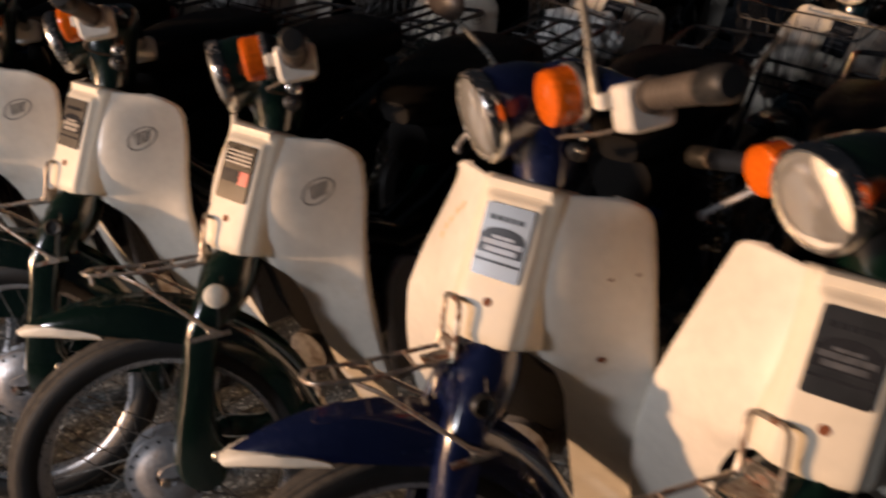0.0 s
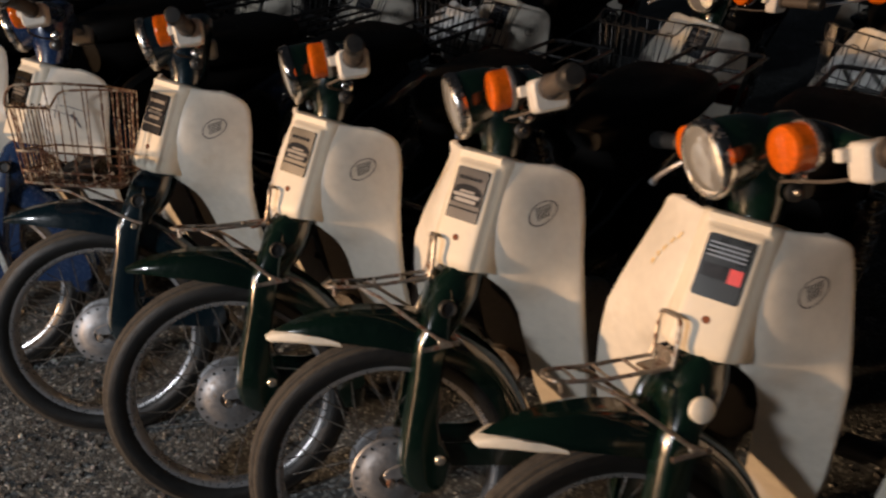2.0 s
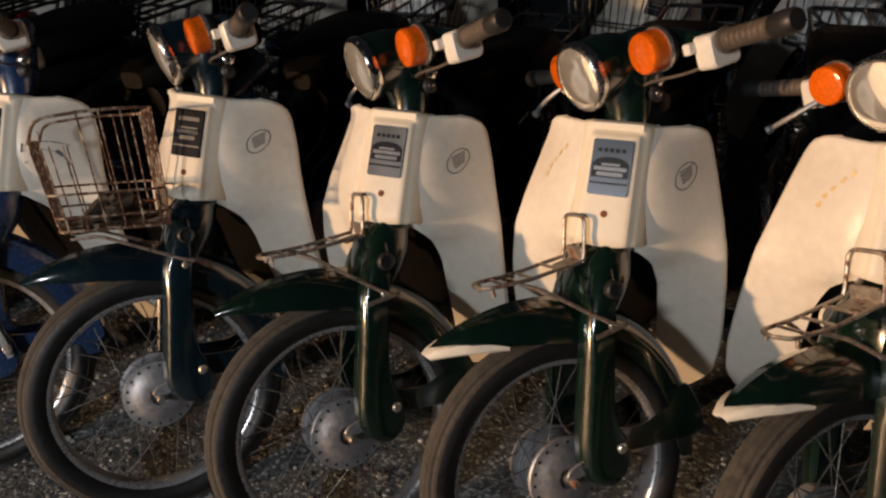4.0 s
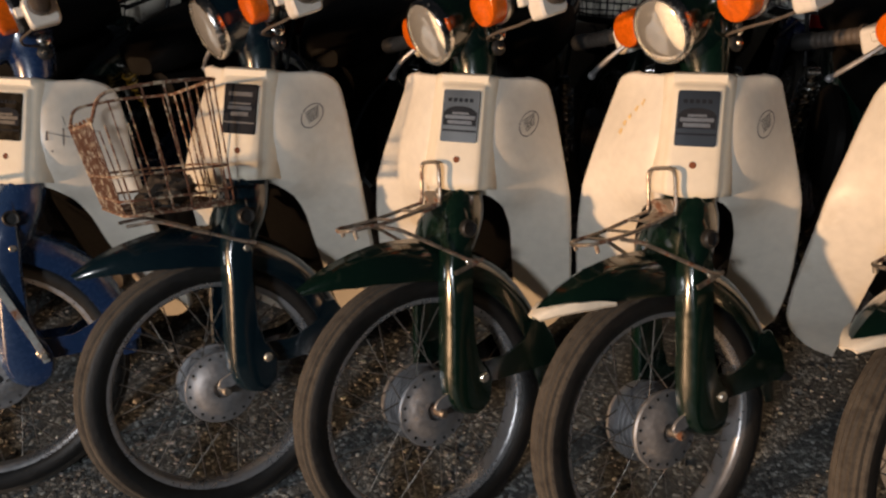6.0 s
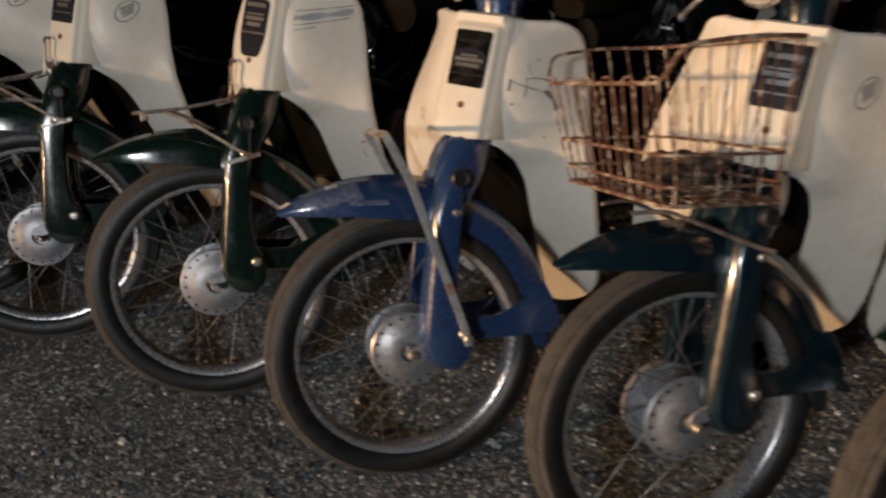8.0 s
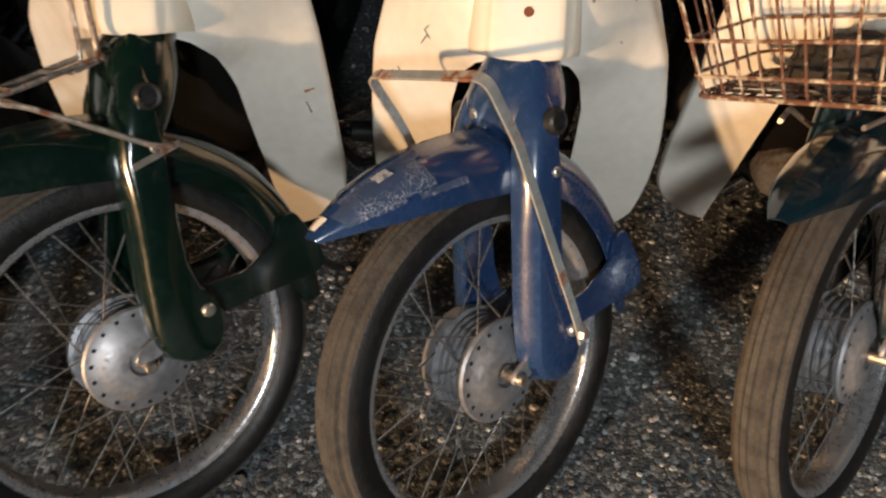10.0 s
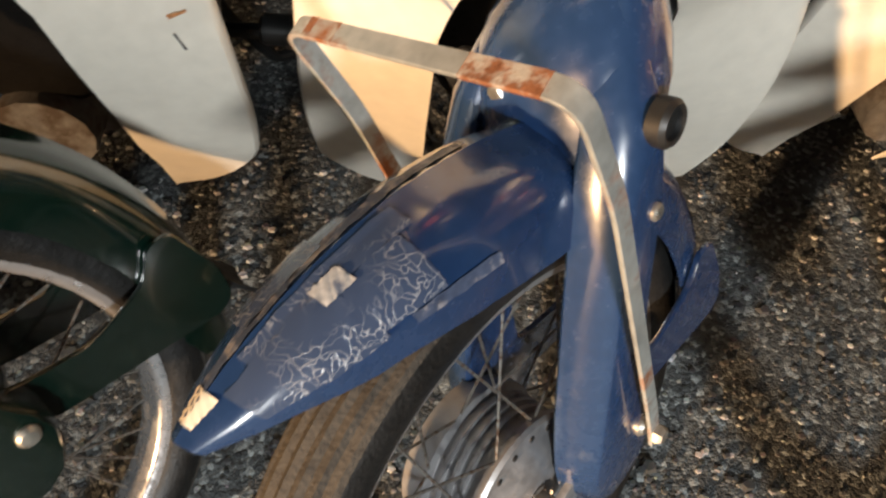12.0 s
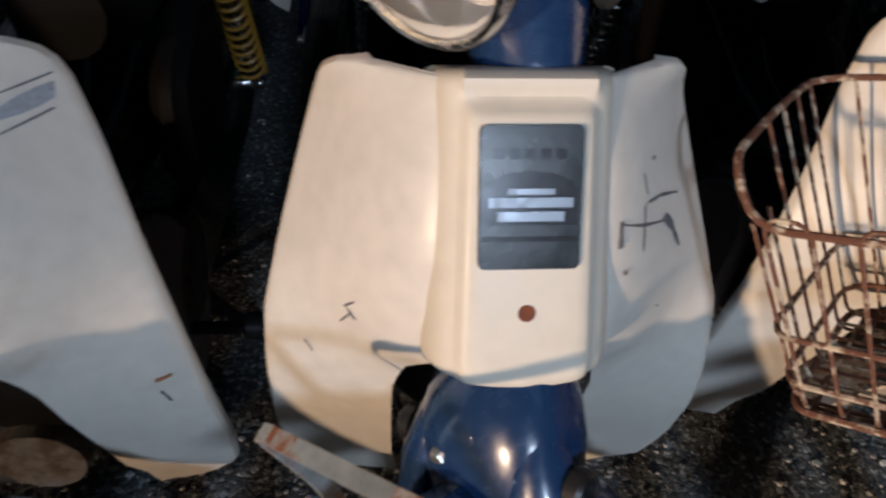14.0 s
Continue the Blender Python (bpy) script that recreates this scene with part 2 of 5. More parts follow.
def loft(bm, sections, caps=True, closed=True, mat=0):
    rings = [ring(bm, s) for s in sections]
    for a, b in zip(rings, rings[1:]):
        bridge(bm, a, b, closed, mat)
    if caps and closed:
        for r in (rings[0], rings[-1]):
            try:
                bm.faces.new(r).material_index = mat
            except ValueError:
                pass
    return rings


def lathe(bm, profile, m=Matrix(), seg=32, mat=0, closed=False):
    """Turns (along, radius) round the x axis of m."""
    secs = [[m @ Vector((a, r * math.cos(2 * math.pi * i / seg), r * math.sin(2 * math.pi * i / seg))) for i in range(seg)] for a, r in profile]
    rings = [ring(bm, s) for s in secs]
    for a, b in zip(rings, rings[1:]):
        bridge(bm, a, b, True, mat)
    if closed:
        bridge(bm, rings[-1], rings[0], True, mat)
    else:
        for r, (_, rad) in ((rings[0], profile[0]), (rings[-1], profile[-1])):
            if rad > 0:
                bm.faces.new(r).material_index = mat


def rounded(pts, r, n=4, closed=False):
    """Rounds the corners of a polyline."""
    pts = [Vector(p) for p in pts]
    out = []
    k = len(pts)
    for i, p in enumerate(pts):
        if not closed and i in (0, k - 1):
            out.append(p)
            continue
        a, b = pts[i - 1], pts[(i + 1) % k]
        da, db = (a - p), (b - p)
        d = min(r, da.length * 0.45, db.length * 0.45)
        s, e = p + da.normalized() * d, p + db.normalized() * d
        for j in range(n + 1):
            t = j / n
            out.append((1 - t) ** 2 * s + 2 * t * (1 - t) * p + t * t * e)
    return out


def tube(bm, pts, r, seg=8, closed=False, flat=None, mat=0):
    """A rod along a polyline. flat: (half width, half thickness, direction of the width) makes it a strip."""
    pts = [Vector(p) for p in pts]
    n = len(pts)
    rings, side = [], None
    for i, p in enumerate(pts):
        if closed:
            d = (pts[(i + 1) % n] - pts[i - 1]).normalized()
        else:
            d = (pts[min(i + 1, n - 1)] - pts[max(i - 1, 0)]).normalized()
        if flat:
            u = Vector(flat[2])
            u = (u - d * u.dot(d)).normalized()
            v = d.cross(u)
            h, w = flat[0], flat[1]
            rings.append(ring(bm, [p + u * h * 0.9 + v * w, p + u * h, p + u * h * 0.9 - v * w, p - u * h * 0.9 - v * w, p - u * h, p - u * h * 0.9 + v * w]))
            continue
        if side is None:
            side = d.orthogonal().normalized()
        side = (side - d * side.dot(d)).normalized()
        other = d.cross(side)
        rings.append(ring(bm, [p + (side * math.cos(2 * math.pi * j / seg) + other * math.sin(2 * math.pi * j / seg)) * r for j in range(seg)]))
    for a, b in zip(rings, rings[1:]):
        bridge(bm, a, b, True, mat)
    if closed:
        bridge(bm, rings[-1], rings[0], True, mat)
    else:
        for q in (rings[0], rings[-1]):
            bm.faces.new(q).material_index = mat


def slab(bm, outline, lo, hi, axis=0, bevel=0.0, mat=0):
    """An outline in the two other axes, thick from lo to hi along axis, its rims bevelled."""
    def put(p, a):
        q = list(p)
        q.insert(axis, a)
        return Vector(q)
    c = Vector((sum(p[0] for p in outline) / len(outline), sum(p[1] for p in outline) / len(outline)))
    def inset(p):
        v = Vector(p) - c
        return tuple(c + v * max(0.2, 1 - bevel / max(v.length, 1e-6)))
    small = [inset(p) for p in outline]
    s = math.copysign(1, hi - lo)
    if bevel:
        secs = [[put(p, lo) for p in small], [put(p, lo + s * bevel) for p in outline], [put(p, hi - s * bevel) for p in outline], [put(p, hi) for p in small]]
    else:
        secs = [[put(p, lo) for p in outline], [put(p, hi) for p in outline]]
    loft(bm, secs, mat=mat)


def oval(cx, cy, rx, ry, n=20):
    return [(cx + rx * math.cos(2 * math.pi * i / n), cy + ry * math.sin(2 * math.pi * i / n)) for i in range(n)]


def interp(table, v):
    table = sorted(table)
    if v <= table[0][0]:
        return table[0][1]
    for (a, p), (b, q) in zip(table, table[1:]):
        if v <= b:
            t = (v - a) / (b - a)
            return p + (q - p) * t
    return table[-1][1]


# ---------------------------------------------------------------- the moped
# Bike axes: x to its left, y to its rear, z up. The steering axis leans back and meets y = 0 at axle height.
RAKE, AXLE, STEER = 27.0, 0.273, -46.0
TYRE, TYRE_R = 0.235, 0.0275
HEAD = Vector((0, math.sin(radians(RAKE)), math.cos(radians(RAKE))))
PIVOT = Vector((0, 0, AXLE))
FRONT = Vector((0, -0.042, 0.250))
REAR = Vector((0, 1.10, 0.27))


def steering(deg):
    return Matrix.Translation(PIVOT) @ Matrix.Rotation(radians(deg), 4, HEAD) @ Matrix.Translation(-PIVOT)


def on_axis(z):
    return math.tan(radians(RAKE)) * (z - AXLE)


def tyre(bm):
    R, r = TYRE - TYRE_R, TYRE_R
    prof = []
    for i in range(40):
        a = 2 * math.pi * i / 40
        q = r
        out = math.cos(a)
        if out > 0.45:
            q = r * 1.02 - (0.0026 if i in (1, 39, 3, 37, 5, 35) else 0.0)
        prof.append((q * math.sin(a) * 1.05, R + q * out))
    seg = 72
    rings = [ring(bm, [(a, rad * math.cos(2 * math.pi * k / seg), rad * math.sin(2 * math.pi * k / seg)) for k in range(seg)]) for a, rad in prof]
    for i in range(40):
        j = (i + 1) % 40
        tread = min(i, 40 - i) <= 7 and min(j, 40 - j) <= 7
        bridge(bm, rings[i], rings[j], True, 1 if tread else 0)


def rim(bm):
    prof = ((-0.0195, 0.226), (-0.021, 0.2285), (-0.0185, 0.230), (-0.015, 0.226), (-0.012, 0.2215), (0, 0.2200), (0.012, 0.2215), (0.015, 0.226),
            (0.0185, 0.230), (0.021, 0.2285), (0.0200, 0.2235), (0.0180, 0.2195), (0.0150, 0.2175), (0.0110, 0.2170), (0, 0.2165), (-0.0110, 0.2170), (-0.0150, 0.2175), (-0.0180, 0.2195), (-0.0200, 0.2235))
    lathe(bm, [(a, r - 0.0385) for a, r in prof], seg=64, closed=True)


def hub(bm):
    lathe(bm, [(-0.05, 0.012), (-0.048, 0.045), (-0.044, 0.064), (-0.03, 0.067), (-0.022, 0.067), (-0.02, 0.06), (-0.015, 0.06), (-0.0145, 0.063), (-0.0115, 0.063),
               (-0.011, 0.059), (-0.006, 0.059), (-0.0055, 0.062), (-0.0025, 0.062), (-0.002, 0.058), (0.003, 0.058), (0.0035, 0.061), (0.0065, 0.061), (0.007, 0.057),
               (0.016, 0.057), (0.018, 0.064), (0.024, 0.0655), (0.027, 0.063), (0.0285, 0.05), (0.034, 0.044), (0.038, 0.024), (0.038, 0.0175), (0.030, 0.0165), (0.030, 0.002)], seg=48)


def hub_hole(bm):
    lathe(bm, [(0.0245, 0.0026), (0.0284, 0.0026)], Matrix.Translation((0, 0, 0.0565)), seg=8)


def axle(bm):
    lathe(bm, [(-0.066, 0.006), (-0.066, 0.009), (-0.056, 0.009), (-0.055, 0.006), (0.03, 0.006), (0.031, 0.0105), (0.036, 0.0105), (0.037, 0.0075), (0.05, 0.0075), (0.062, 0.0075), (0.064, 0.006)], seg=14)


def spoke_pose(i, n=36):
    """From the hub's flange to the rim, crossing its neighbours."""
    a = 2 * math.pi * i / n
    side = 0.021 if i % 2 else -0.024
    lag = radians(32) * (1 if (i // 2) % 2 else -1)
    s = Vector((side, 0.06 * math.cos(a + lag), 0.06 * math.sin(a + lag)))
    e = Vector((0, 0.174 * math.cos(a), 0.174 * math.sin(a)))
    d = e - s
    return Matrix.Translation(s) @ d.to_track_quat("Z", "Y").to_matrix().to_4x4() @ Matrix.Diagonal((1, 1, d.length, 1))


def spoke(bm):
    loft(bm, [[(0.0012 * math.cos(k * 1.2566), 0.0012 * math.sin(k * 1.2566), z) for k in range(5)] for z in (0, 1)])


def all_spokes(bm):
    for i in range(36):
        m = spoke_pose(i)
        loft(bm, [[m @ Vector((0.0014 * math.cos(k * 2.094), 0.0014 * math.sin(k * 2.094), z)) for k in range(3)] for z in (0, 1)])


def wheel(parent, m, single, name):
    w = part(name, "rim", rim, RIM, parent, "chrome rim, spotted with rust", m)
    part("tyre", "t", tyre, [RUBBER, TREAD], w, "black tyre with a dusty brown tread")
    part("hub", "h", hub, ALLOY, w, "dull silver drum hub")
    part("axle", "a", axle, RUST, w)
    if single:
        for i in range(36):
            part("spoke", "s", spoke, SPOKE, w, place=spoke_pose(i))
        for i in range(18):
            part("hub_hole", "hh", hub_hole, BLACK, w, place=Matrix.Rotation(2 * math.pi * i / 18, 4, "X"))
    else:
        part("spokes", "all", all_spokes, SPOKE, w)
    return w


def fender_rho(deg):
    return interp([(62, 0.313), (72, 0.3065), (84, 0.298), (100, 0.288), (130, 0.277), (160, 0.266), (200, 0.257)], deg)


def fender(bm):
    """Front mudguard: a peaked crown, short in front of the wheel, with deep skirts behind."""
    n = 40
    secs = []
    for i in range(n + 1):
        t = i / n
        th = radians(64 + 134 * t)
        rho = fender_rho(64 + 134 * t)
        w = interp([(0, 0.010), (0.03, 0.022), (0.08, 0.034), (0.16, 0.042), (0.26, 0.045), (0.4, 0.042), (0.9, 0.041), (1, 0.035)], t)
        dep = interp([(0, 0.008), (0.04, 0.024), (0.10, 0.044), (0.2, 0.060), (0.32, 0.066), (0.45, 0.062), (0.6, 0.056), (0.8, 0.054), (0.95, 0.05), (1, 0.036)], t)
        row = []
        for k in range(17):
            a = math.pi * k / 16
            x = w * math.cos(a) * (1 if abs(math.cos(a)) < 0.9 else 1.0)
            lift = math.sin(a) ** 0.62
            rr = rho - dep * (1 - lift) + 0.0025 * max(0, 1 - abs(x) / 0.008)
            row.append(Vector((x, -rr * math.cos(th), rr * math.sin(th))) + FRONT)
        inner = []
        for k in range(16, -1, -1):
            a = math.pi * k / 16
            x = w * math.cos(a) * 0.94
            rr = rho - 0.003 - (dep - 0.002) * (1 - math.sin(a) ** 0.62)
            inner.append(Vector((x, -rr * math.cos(th), rr * math.sin(th))) + FRONT)
        secs.append(row + inner)
    loft(bm, secs)


def fender_skirt(side):
    def build(bm):
        out = rounded([(0.02, 0.268), (0.06, 0.25), (0.13, 0.232), (0.2, 0.215), (0.216, 0.222), (0.219, 0.255), (0.205, 0.31), (0.185, 0.312), (0.168, 0.288), (0.11, 0.278), (0.06, 0.292), (0.03, 0.31)], 0.012, 3, True)
        slab(bm, [(p.x, p.y) for p in [Vector((*q[:2], 0)) for q in out]], side * 0.0425, side * 0.0475, bevel=0.0015)
    return build


def mudflap(bm):
    secs = []
    for z, y, w in ((0.24, 0.212, 0.034), (0.215, 0.222, 0.036), (0.19, 0.238, 0.034), (0.18, 0.243, 0.026)):
        secs.append([Vector((w * math.cos(a), y - 0.008 * math.sin(a) ** 2 + o, z)) for o in (0, 0.004) for a in ([math.pi * k / 8 for k in range(9)] if not o else [math.pi * k / 8 for k in range(8, -1, -1)])])
    loft(bm, secs)


def fender_tip(bm):
    """White rubber lip hooked over the mudguard's front edge."""
    secs = []
    for i in range(9):
        t = i / 8
        th = radians(61.5 + 21 * t)
        rho = fender_rho(61.5 + 21 * t) + 0.001
        w = interp([(0, 0.011), (0.19, 0.0235), (0.5, 0.035), (1, 0.043)], t)
        dep = interp([(0, 0.009), (0.26, 0.024), (0.64, 0.044), (1, 0.055)], t)
        band = interp([(0, 0.020), (0.3, 0.022), (0.7, 0.017), (1, 0.008)], t)
        for sgn in (1,):
            row = []
            for o in (0.0016, -0.0035):
                ks = range(9) if o > 0 else range(8, -1, -1)
                for k in ks:
                    a = math.pi * (k / 8) * 0.5
                    x = (w + o) * math.cos(a)
                    lift = math.sin(a) ** 0.62
                    rr = rho + o - dep * (1 - lift)
                    row.append((x, rr))
            secs.append((th, row, band))
    for mirror in (1, -1):
        rows = []
        for th, row, band in secs:
            low = min(r for _, r in row)
            pts = []
            for x, rr in row:
                rr2 = min(rr, low + band)
                pts.append(Vector((mirror * x, -rr2 * math.cos(th), rr2 * math.sin(th))) + FRONT)
            rows.append(pts)
        loft(bm, rows)


def leg_y(z):
    """Middle of the fork leg."""
    return 0.086 + 0.235 * (z - 0.52)


def fork_leg(side):
    """Half of the pressed fork shell: round-shouldered at the crown, flat-fronted below."""
    def build(bm):
        secs = []
        # height, front and rear edge, inner and outer side, depth of the rounded front corner
        for z, f, r, xi, xo, c in ((0.582, 0.128, 0.140, 0.031, 0.040, 0.006), (0.565, 0.109, 0.130, 0.033, 0.047, 0.014), (0.545, 0.087, 0.122, 0.035, 0.057, 0.020), (0.525, 0.071, 0.114, 0.036, 0.068, 0.024),
                                   (0.50, 0.056, 0.105, 0.037, 0.0715, 0.022), (0.47, 0.042, 0.096, 0.038, 0.0735, 0.014), (0.42, 0.024, 0.077, 0.038, 0.074, 0.0125), (0.34, -0.006, 0.054, 0.038, 0.073, 0.0125),
                                   (0.305, -0.018, 0.052, 0.039, 0.073, 0.0125), (0.285, -0.024, 0.060, 0.040, 0.072, 0.012), (0.265, -0.026, 0.062, 0.041, 0.071, 0.011), (0.245, -0.022, 0.055, 0.042, 0.070, 0.010),
                                   (0.23, -0.010, 0.045, 0.043, 0.069, 0.008), (0.222, 0.006, 0.03, 0.045, 0.067, 0.005)):
            b = min(0.006, (xo - xi) * 0.3)
            e = min(0.003, (xo - xi) * 0.15)
            wide = min(xo - xi - 2 * e, c * 1.3)
            row = [(xi, f + e), (xi + e, f)]
            if z > 0.46:
                row += [(xo - wide + wide * math.sin(radians(a)), f + c - c * math.cos(radians(a))) for a in (0, 18, 36, 54, 72, 90)]
            else:
                # a gently bowed front that meets the flat side at an edge
                row += [(xi + e + (xo - xi - e - 0.001) * u, f + c * u * u) for u in (0.2, 0.4, 0.6, 0.8, 1.0)] + [(xo, f + c + 0.002)]
            row += [(xo + 0.001, (f + c + r) / 2), (xo, r - b * 0.8), (xo - b, r), (xi + b, r), (xi, r - b * 0.8)]
            secs.append([Vector((side * x, q, z)) for x, q in row])
        loft(bm, secs)
    return build


def fork_crown(bm):
    """A round bell about the steering axis that widens into the shoulders of both legs."""
    secs = []
    side = HEAD.cross(Vector((1, 0, 0)))
    for z, w, f, r in ((0.462, 0.055, -0.044, 0.008), (0.488, 0.060, -0.050, 0.020), (0.508, 0.062, -0.053, 0.028), (0.53, 0.060, -0.053, 0.034), (0.549, 0.054, -0.049, 0.036), (0.564, 0.047, -0.041, 0.036), (0.575, 0.041, -0.034, 0.036), (0.64, 0.034, -0.024, 0.030)):
        mid = PIVOT + HEAD * ((z - AXLE) / HEAD.z)
        row = []
        for k in range(28):
            a = 2 * math.pi * k / 28
            ca, sa = math.cos(a), math.sin(a)
            p = 0.8 if z < 0.55 else 0.9
            row.append(mid + Vector((1, 0, 0)) * (w * math.copysign(abs(ca) ** p, ca)) - side * ((f + r) / 2 + (r - f) / 2 * math.copysign(abs(sa) ** p, sa)) * -1)
        secs.append(row)
    loft(bm, secs)


def crown_seam(bm):
    """Pressed seam down the front of the fork's shoulder."""
    tube(bm, [(0.024, on_axis(z) - q, z) for z, q in ((0.564, 0.0395), (0.549, 0.0485), (0.53, 0.0530), (0.508, 0.0515), (0.488, 0.043))], 0.0015, 6)


def link_arm(side):
    def build(bm):
        out = rounded([(-0.054, 0.263), (-0.044, 0.253), (0.03, 0.256), (0.05, 0.268), (0.03, 0.282), (-0.044, 0.273)], 0.012, 4, True)
        slab(bm, [(p[0], p[1]) for p in [Vector((*q[:2], 0)) for q in out]], side * 0.05, side * 0.056, bevel=0.0015)
    return build


def button(radius, height, seg=14):
    def build(bm):
        lathe(bm, [(0, radius), (height * 0.6, radius), (height, radius * 0.7), (height * 1.05, 0.0001)], seg=seg)
    return build


def grommet(bm):
    lathe(bm, [(-0.004, 0.0145), (0.005, 0.0145), (0.008, 0.0120), (0.007, 0.0092), (0.004, 0.0084), (0.004, 0.0001)], seg=22)


def sideways(x, y, z, side=1):
    return Matrix.Translation((x, y, z)) @ (Matrix() if side > 0 else Matrix.Rotation(math.pi, 4, "Z"))


def forward(x, y, z, tilt=0):
    """The x axis of a turned part points to the bike's front."""
    return Matrix.Translation((x, y, z)) @ Matrix.Rotation(radians(-90), 4, "Z") @ Matrix.Rotation(radians(tilt), 4, "Y")


LAMP = Vector((0, 0.186, 0.832))
LAMP_SIZE = 0.85


LAMP_PLACE = forward(*LAMP, 6) @ Matrix.Scale(LAMP_SIZE, 4)


def lamp_shell(bm):
    lathe(bm, [(-0.002, 0.060), (-0.012, 0.0615), (-0.04, 0.061), (-0.075, 0.056), (-0.105, 0.045), (-0.12, 0.028), (-0.125, 0.0001)], LAMP_PLACE, seg=36)


def lamp_rim(bm):
    lathe(bm, [(-0.012, 0.064), (-0.004, 0.0655), (0.004, 0.0645), (0.008, 0.061), (0.008, 0.0575), (0.004, 0.057), (-0.004, 0.058)], LAMP_PLACE, seg=40, closed=True)


def lamp_lens(bm):
    """A domed glass with thickness."""
    outer = [(0.004, 0.0573), (0.009, 0.05), (0.0130, 0.035), (0.0150, 0.017), (0.0155, 0.0002)]
    lathe(bm, outer + [(d - 0.0035, r * 0.985) for d, r in outer[::-1]], LAMP_PLACE, seg=40)


def lamp_bowl(bm):
    lathe(bm, [(-0.002, 0.0560), (-0.010, 0.0520), (-0.020, 0.045), (-0.030, 0.034), (-0.037, 0.020), (-0.040, 0.008), (-0.041, 0.0002)], LAMP_PLACE, seg=32)


def lamp_bulb(bm):
    lathe(bm, [(-0.040, 0.006), (-0.026, 0.006), (-0.020, 0.009), (-0.013, 0.0075), (-0.009, 0.0002)], LAMP_PLACE, seg=14)


def neck(bm):
    secs = []
    for z, rx, ry, o in ((0.735, 0.036, 0.036, 0.012), (0.765, 0.040, 0.04, 0.008), (0.785, 0.044, 0.043, 0.0), (0.803, 0.048, 0.047, -0.008), (0.824, 0.050, 0.050, -0.014), (0.846, 0.050, 0.051, -0.018), (0.866, 0.042, 0.044, -0.02), (0.877, 0.024, 0.028, -0.02)):
        y = on_axis(z) + o
        secs.append([Vector((rx * math.cos(2 * math.pi * k / 24), y + ry * math.sin(2 * math.pi * k / 24), z)) for k in range(24)])
    loft(bm, secs)


def bar_half(side):
    def build(bm):
        secs = []
        for x, y, z, r, q in ((0.03, 0.280, 0.847, 0.034, 0.026), (0.07, 0.285, 0.846, 0.029, 0.024), (0.11, 0.289, 0.842, 0.021, 0.02), (0.14, 0.291, 0.837, 0.0155, 0.0155), (0.19, 0.289, 0.830, 0.0125, 0.0125)):
            secs.append([Vector((side * x, y + r * math.cos(2 * math.pi * k / 18), z + q * math.sin(2 * math.pi * k / 18))) for k in range(18)])
        loft(bm, secs)
    return build


def switch_box(side):
    def build(bm):
        out = rounded([(0.262, 0.798), (0.312, 0.798), (0.316, 0.844), (0.262, 0.846)], 0.010, 4, True)
        slab(bm, [(p[0], p[1]) for p in out], side * 0.166, side * 0.200, bevel=0.004)
        out = rounded([(0.25, 0.824), (0.266, 0.824), (0.266, 0.840), (0.25, 0.840)], 0.003, 3, True)
        slab(bm, [(p[0], p[1]) for p in out], side * 0.160, side * 0.174, bevel=0.002)
    return build


def grip_place(side):
    """Along the grip, from its place on the bar outwards."""
    return Matrix.Translation((side * 0.185, 0.288, 0.830)) @ (Matrix() if side > 0 else Matrix.Rotation(math.pi, 4, "Z")) @ Matrix.Rotation(radians(-3 * side), 4, "Z") @ Matrix.Rotation(radians(-3), 4, "Y") @ Matrix.Translation((-0.215, 0, 0))


def grip(side):
    def build(bm):
        prof = [(0.232, 0.018), (0.238, 0.018), (0.24, 0.0135)]
        for i in range(9):
            x = 0.242 + i * 0.0106
            prof += [(x, 0.0132), (x + 0.0015, 0.0143), (x + 0.008, 0.0143), (x + 0.0095, 0.0132)]
        prof += [(0.339, 0.0135), (0.353, 0.013), (0.353, 0.0002)]
        lathe(bm, prof, grip_place(side), seg=16)
    return build


def grip_end(side):
    def build(bm):
        prof = [(0.322, 0.0146), (0.326, 0.0158), (0.345, 0.0162), (0.356, 0.0155), (0.3595, 0.0125), (0.360, 0.0002)]
        lathe(bm, prof, grip_place(side), seg=16)
    return build


def brake_lever(bm):
    tube(bm, rounded([(-0.15, 0.25, 0.818), (-0.175, 0.225, 0.805), (-0.21, 0.218, 0.79), (-0.235, 0.222, 0.78)], 0.02), 0.0045, 8)
    lathe(bm, [(-0.008, 0.0001), (-0.005, 0.006), (0, 0.008), (0.005, 0.006), (0.008, 0.0001)], Matrix.Translation((-0.236, 0.222, 0.779)), seg=10)


def cable(bm):
    tube(bm, rounded([(0.185, 0.28, 0.806), (0.15, 0.255, 0.80), (0.1, 0.245, 0.80), (0.055, 0.25, 0.795), (0.035, 0.29, 0.785)], 0.03), 0.0024, 8)


def blinker_place(side):
    return forward(0.108 if side > 0 else -0.120, 0.252, 0.842)


def blinker_lens(side):
    def build(bm):
        lathe(bm, [(0, 0.0300), (0.003, 0.0308), (0.007, 0.0300), (0.011, 0.0306), (0.015, 0.0300), (0.019, 0.0306), (0.025, 0.0302), (0.0285, 0.0285), (0.0303, 0.0245), (0.0312, 0.012), (0.0314, 0.0002)], blinker_place(side), seg=28)
    return build


def blinker_ring(side):
    def build(bm):
        lathe(bm, [(-0.004, 0.0328), (0.001, 0.0333), (0.003, 0.0325), (0.003, 0.0300), (-0.004, 0.0300)], blinker_place(side), seg=28, closed=True)
    return build


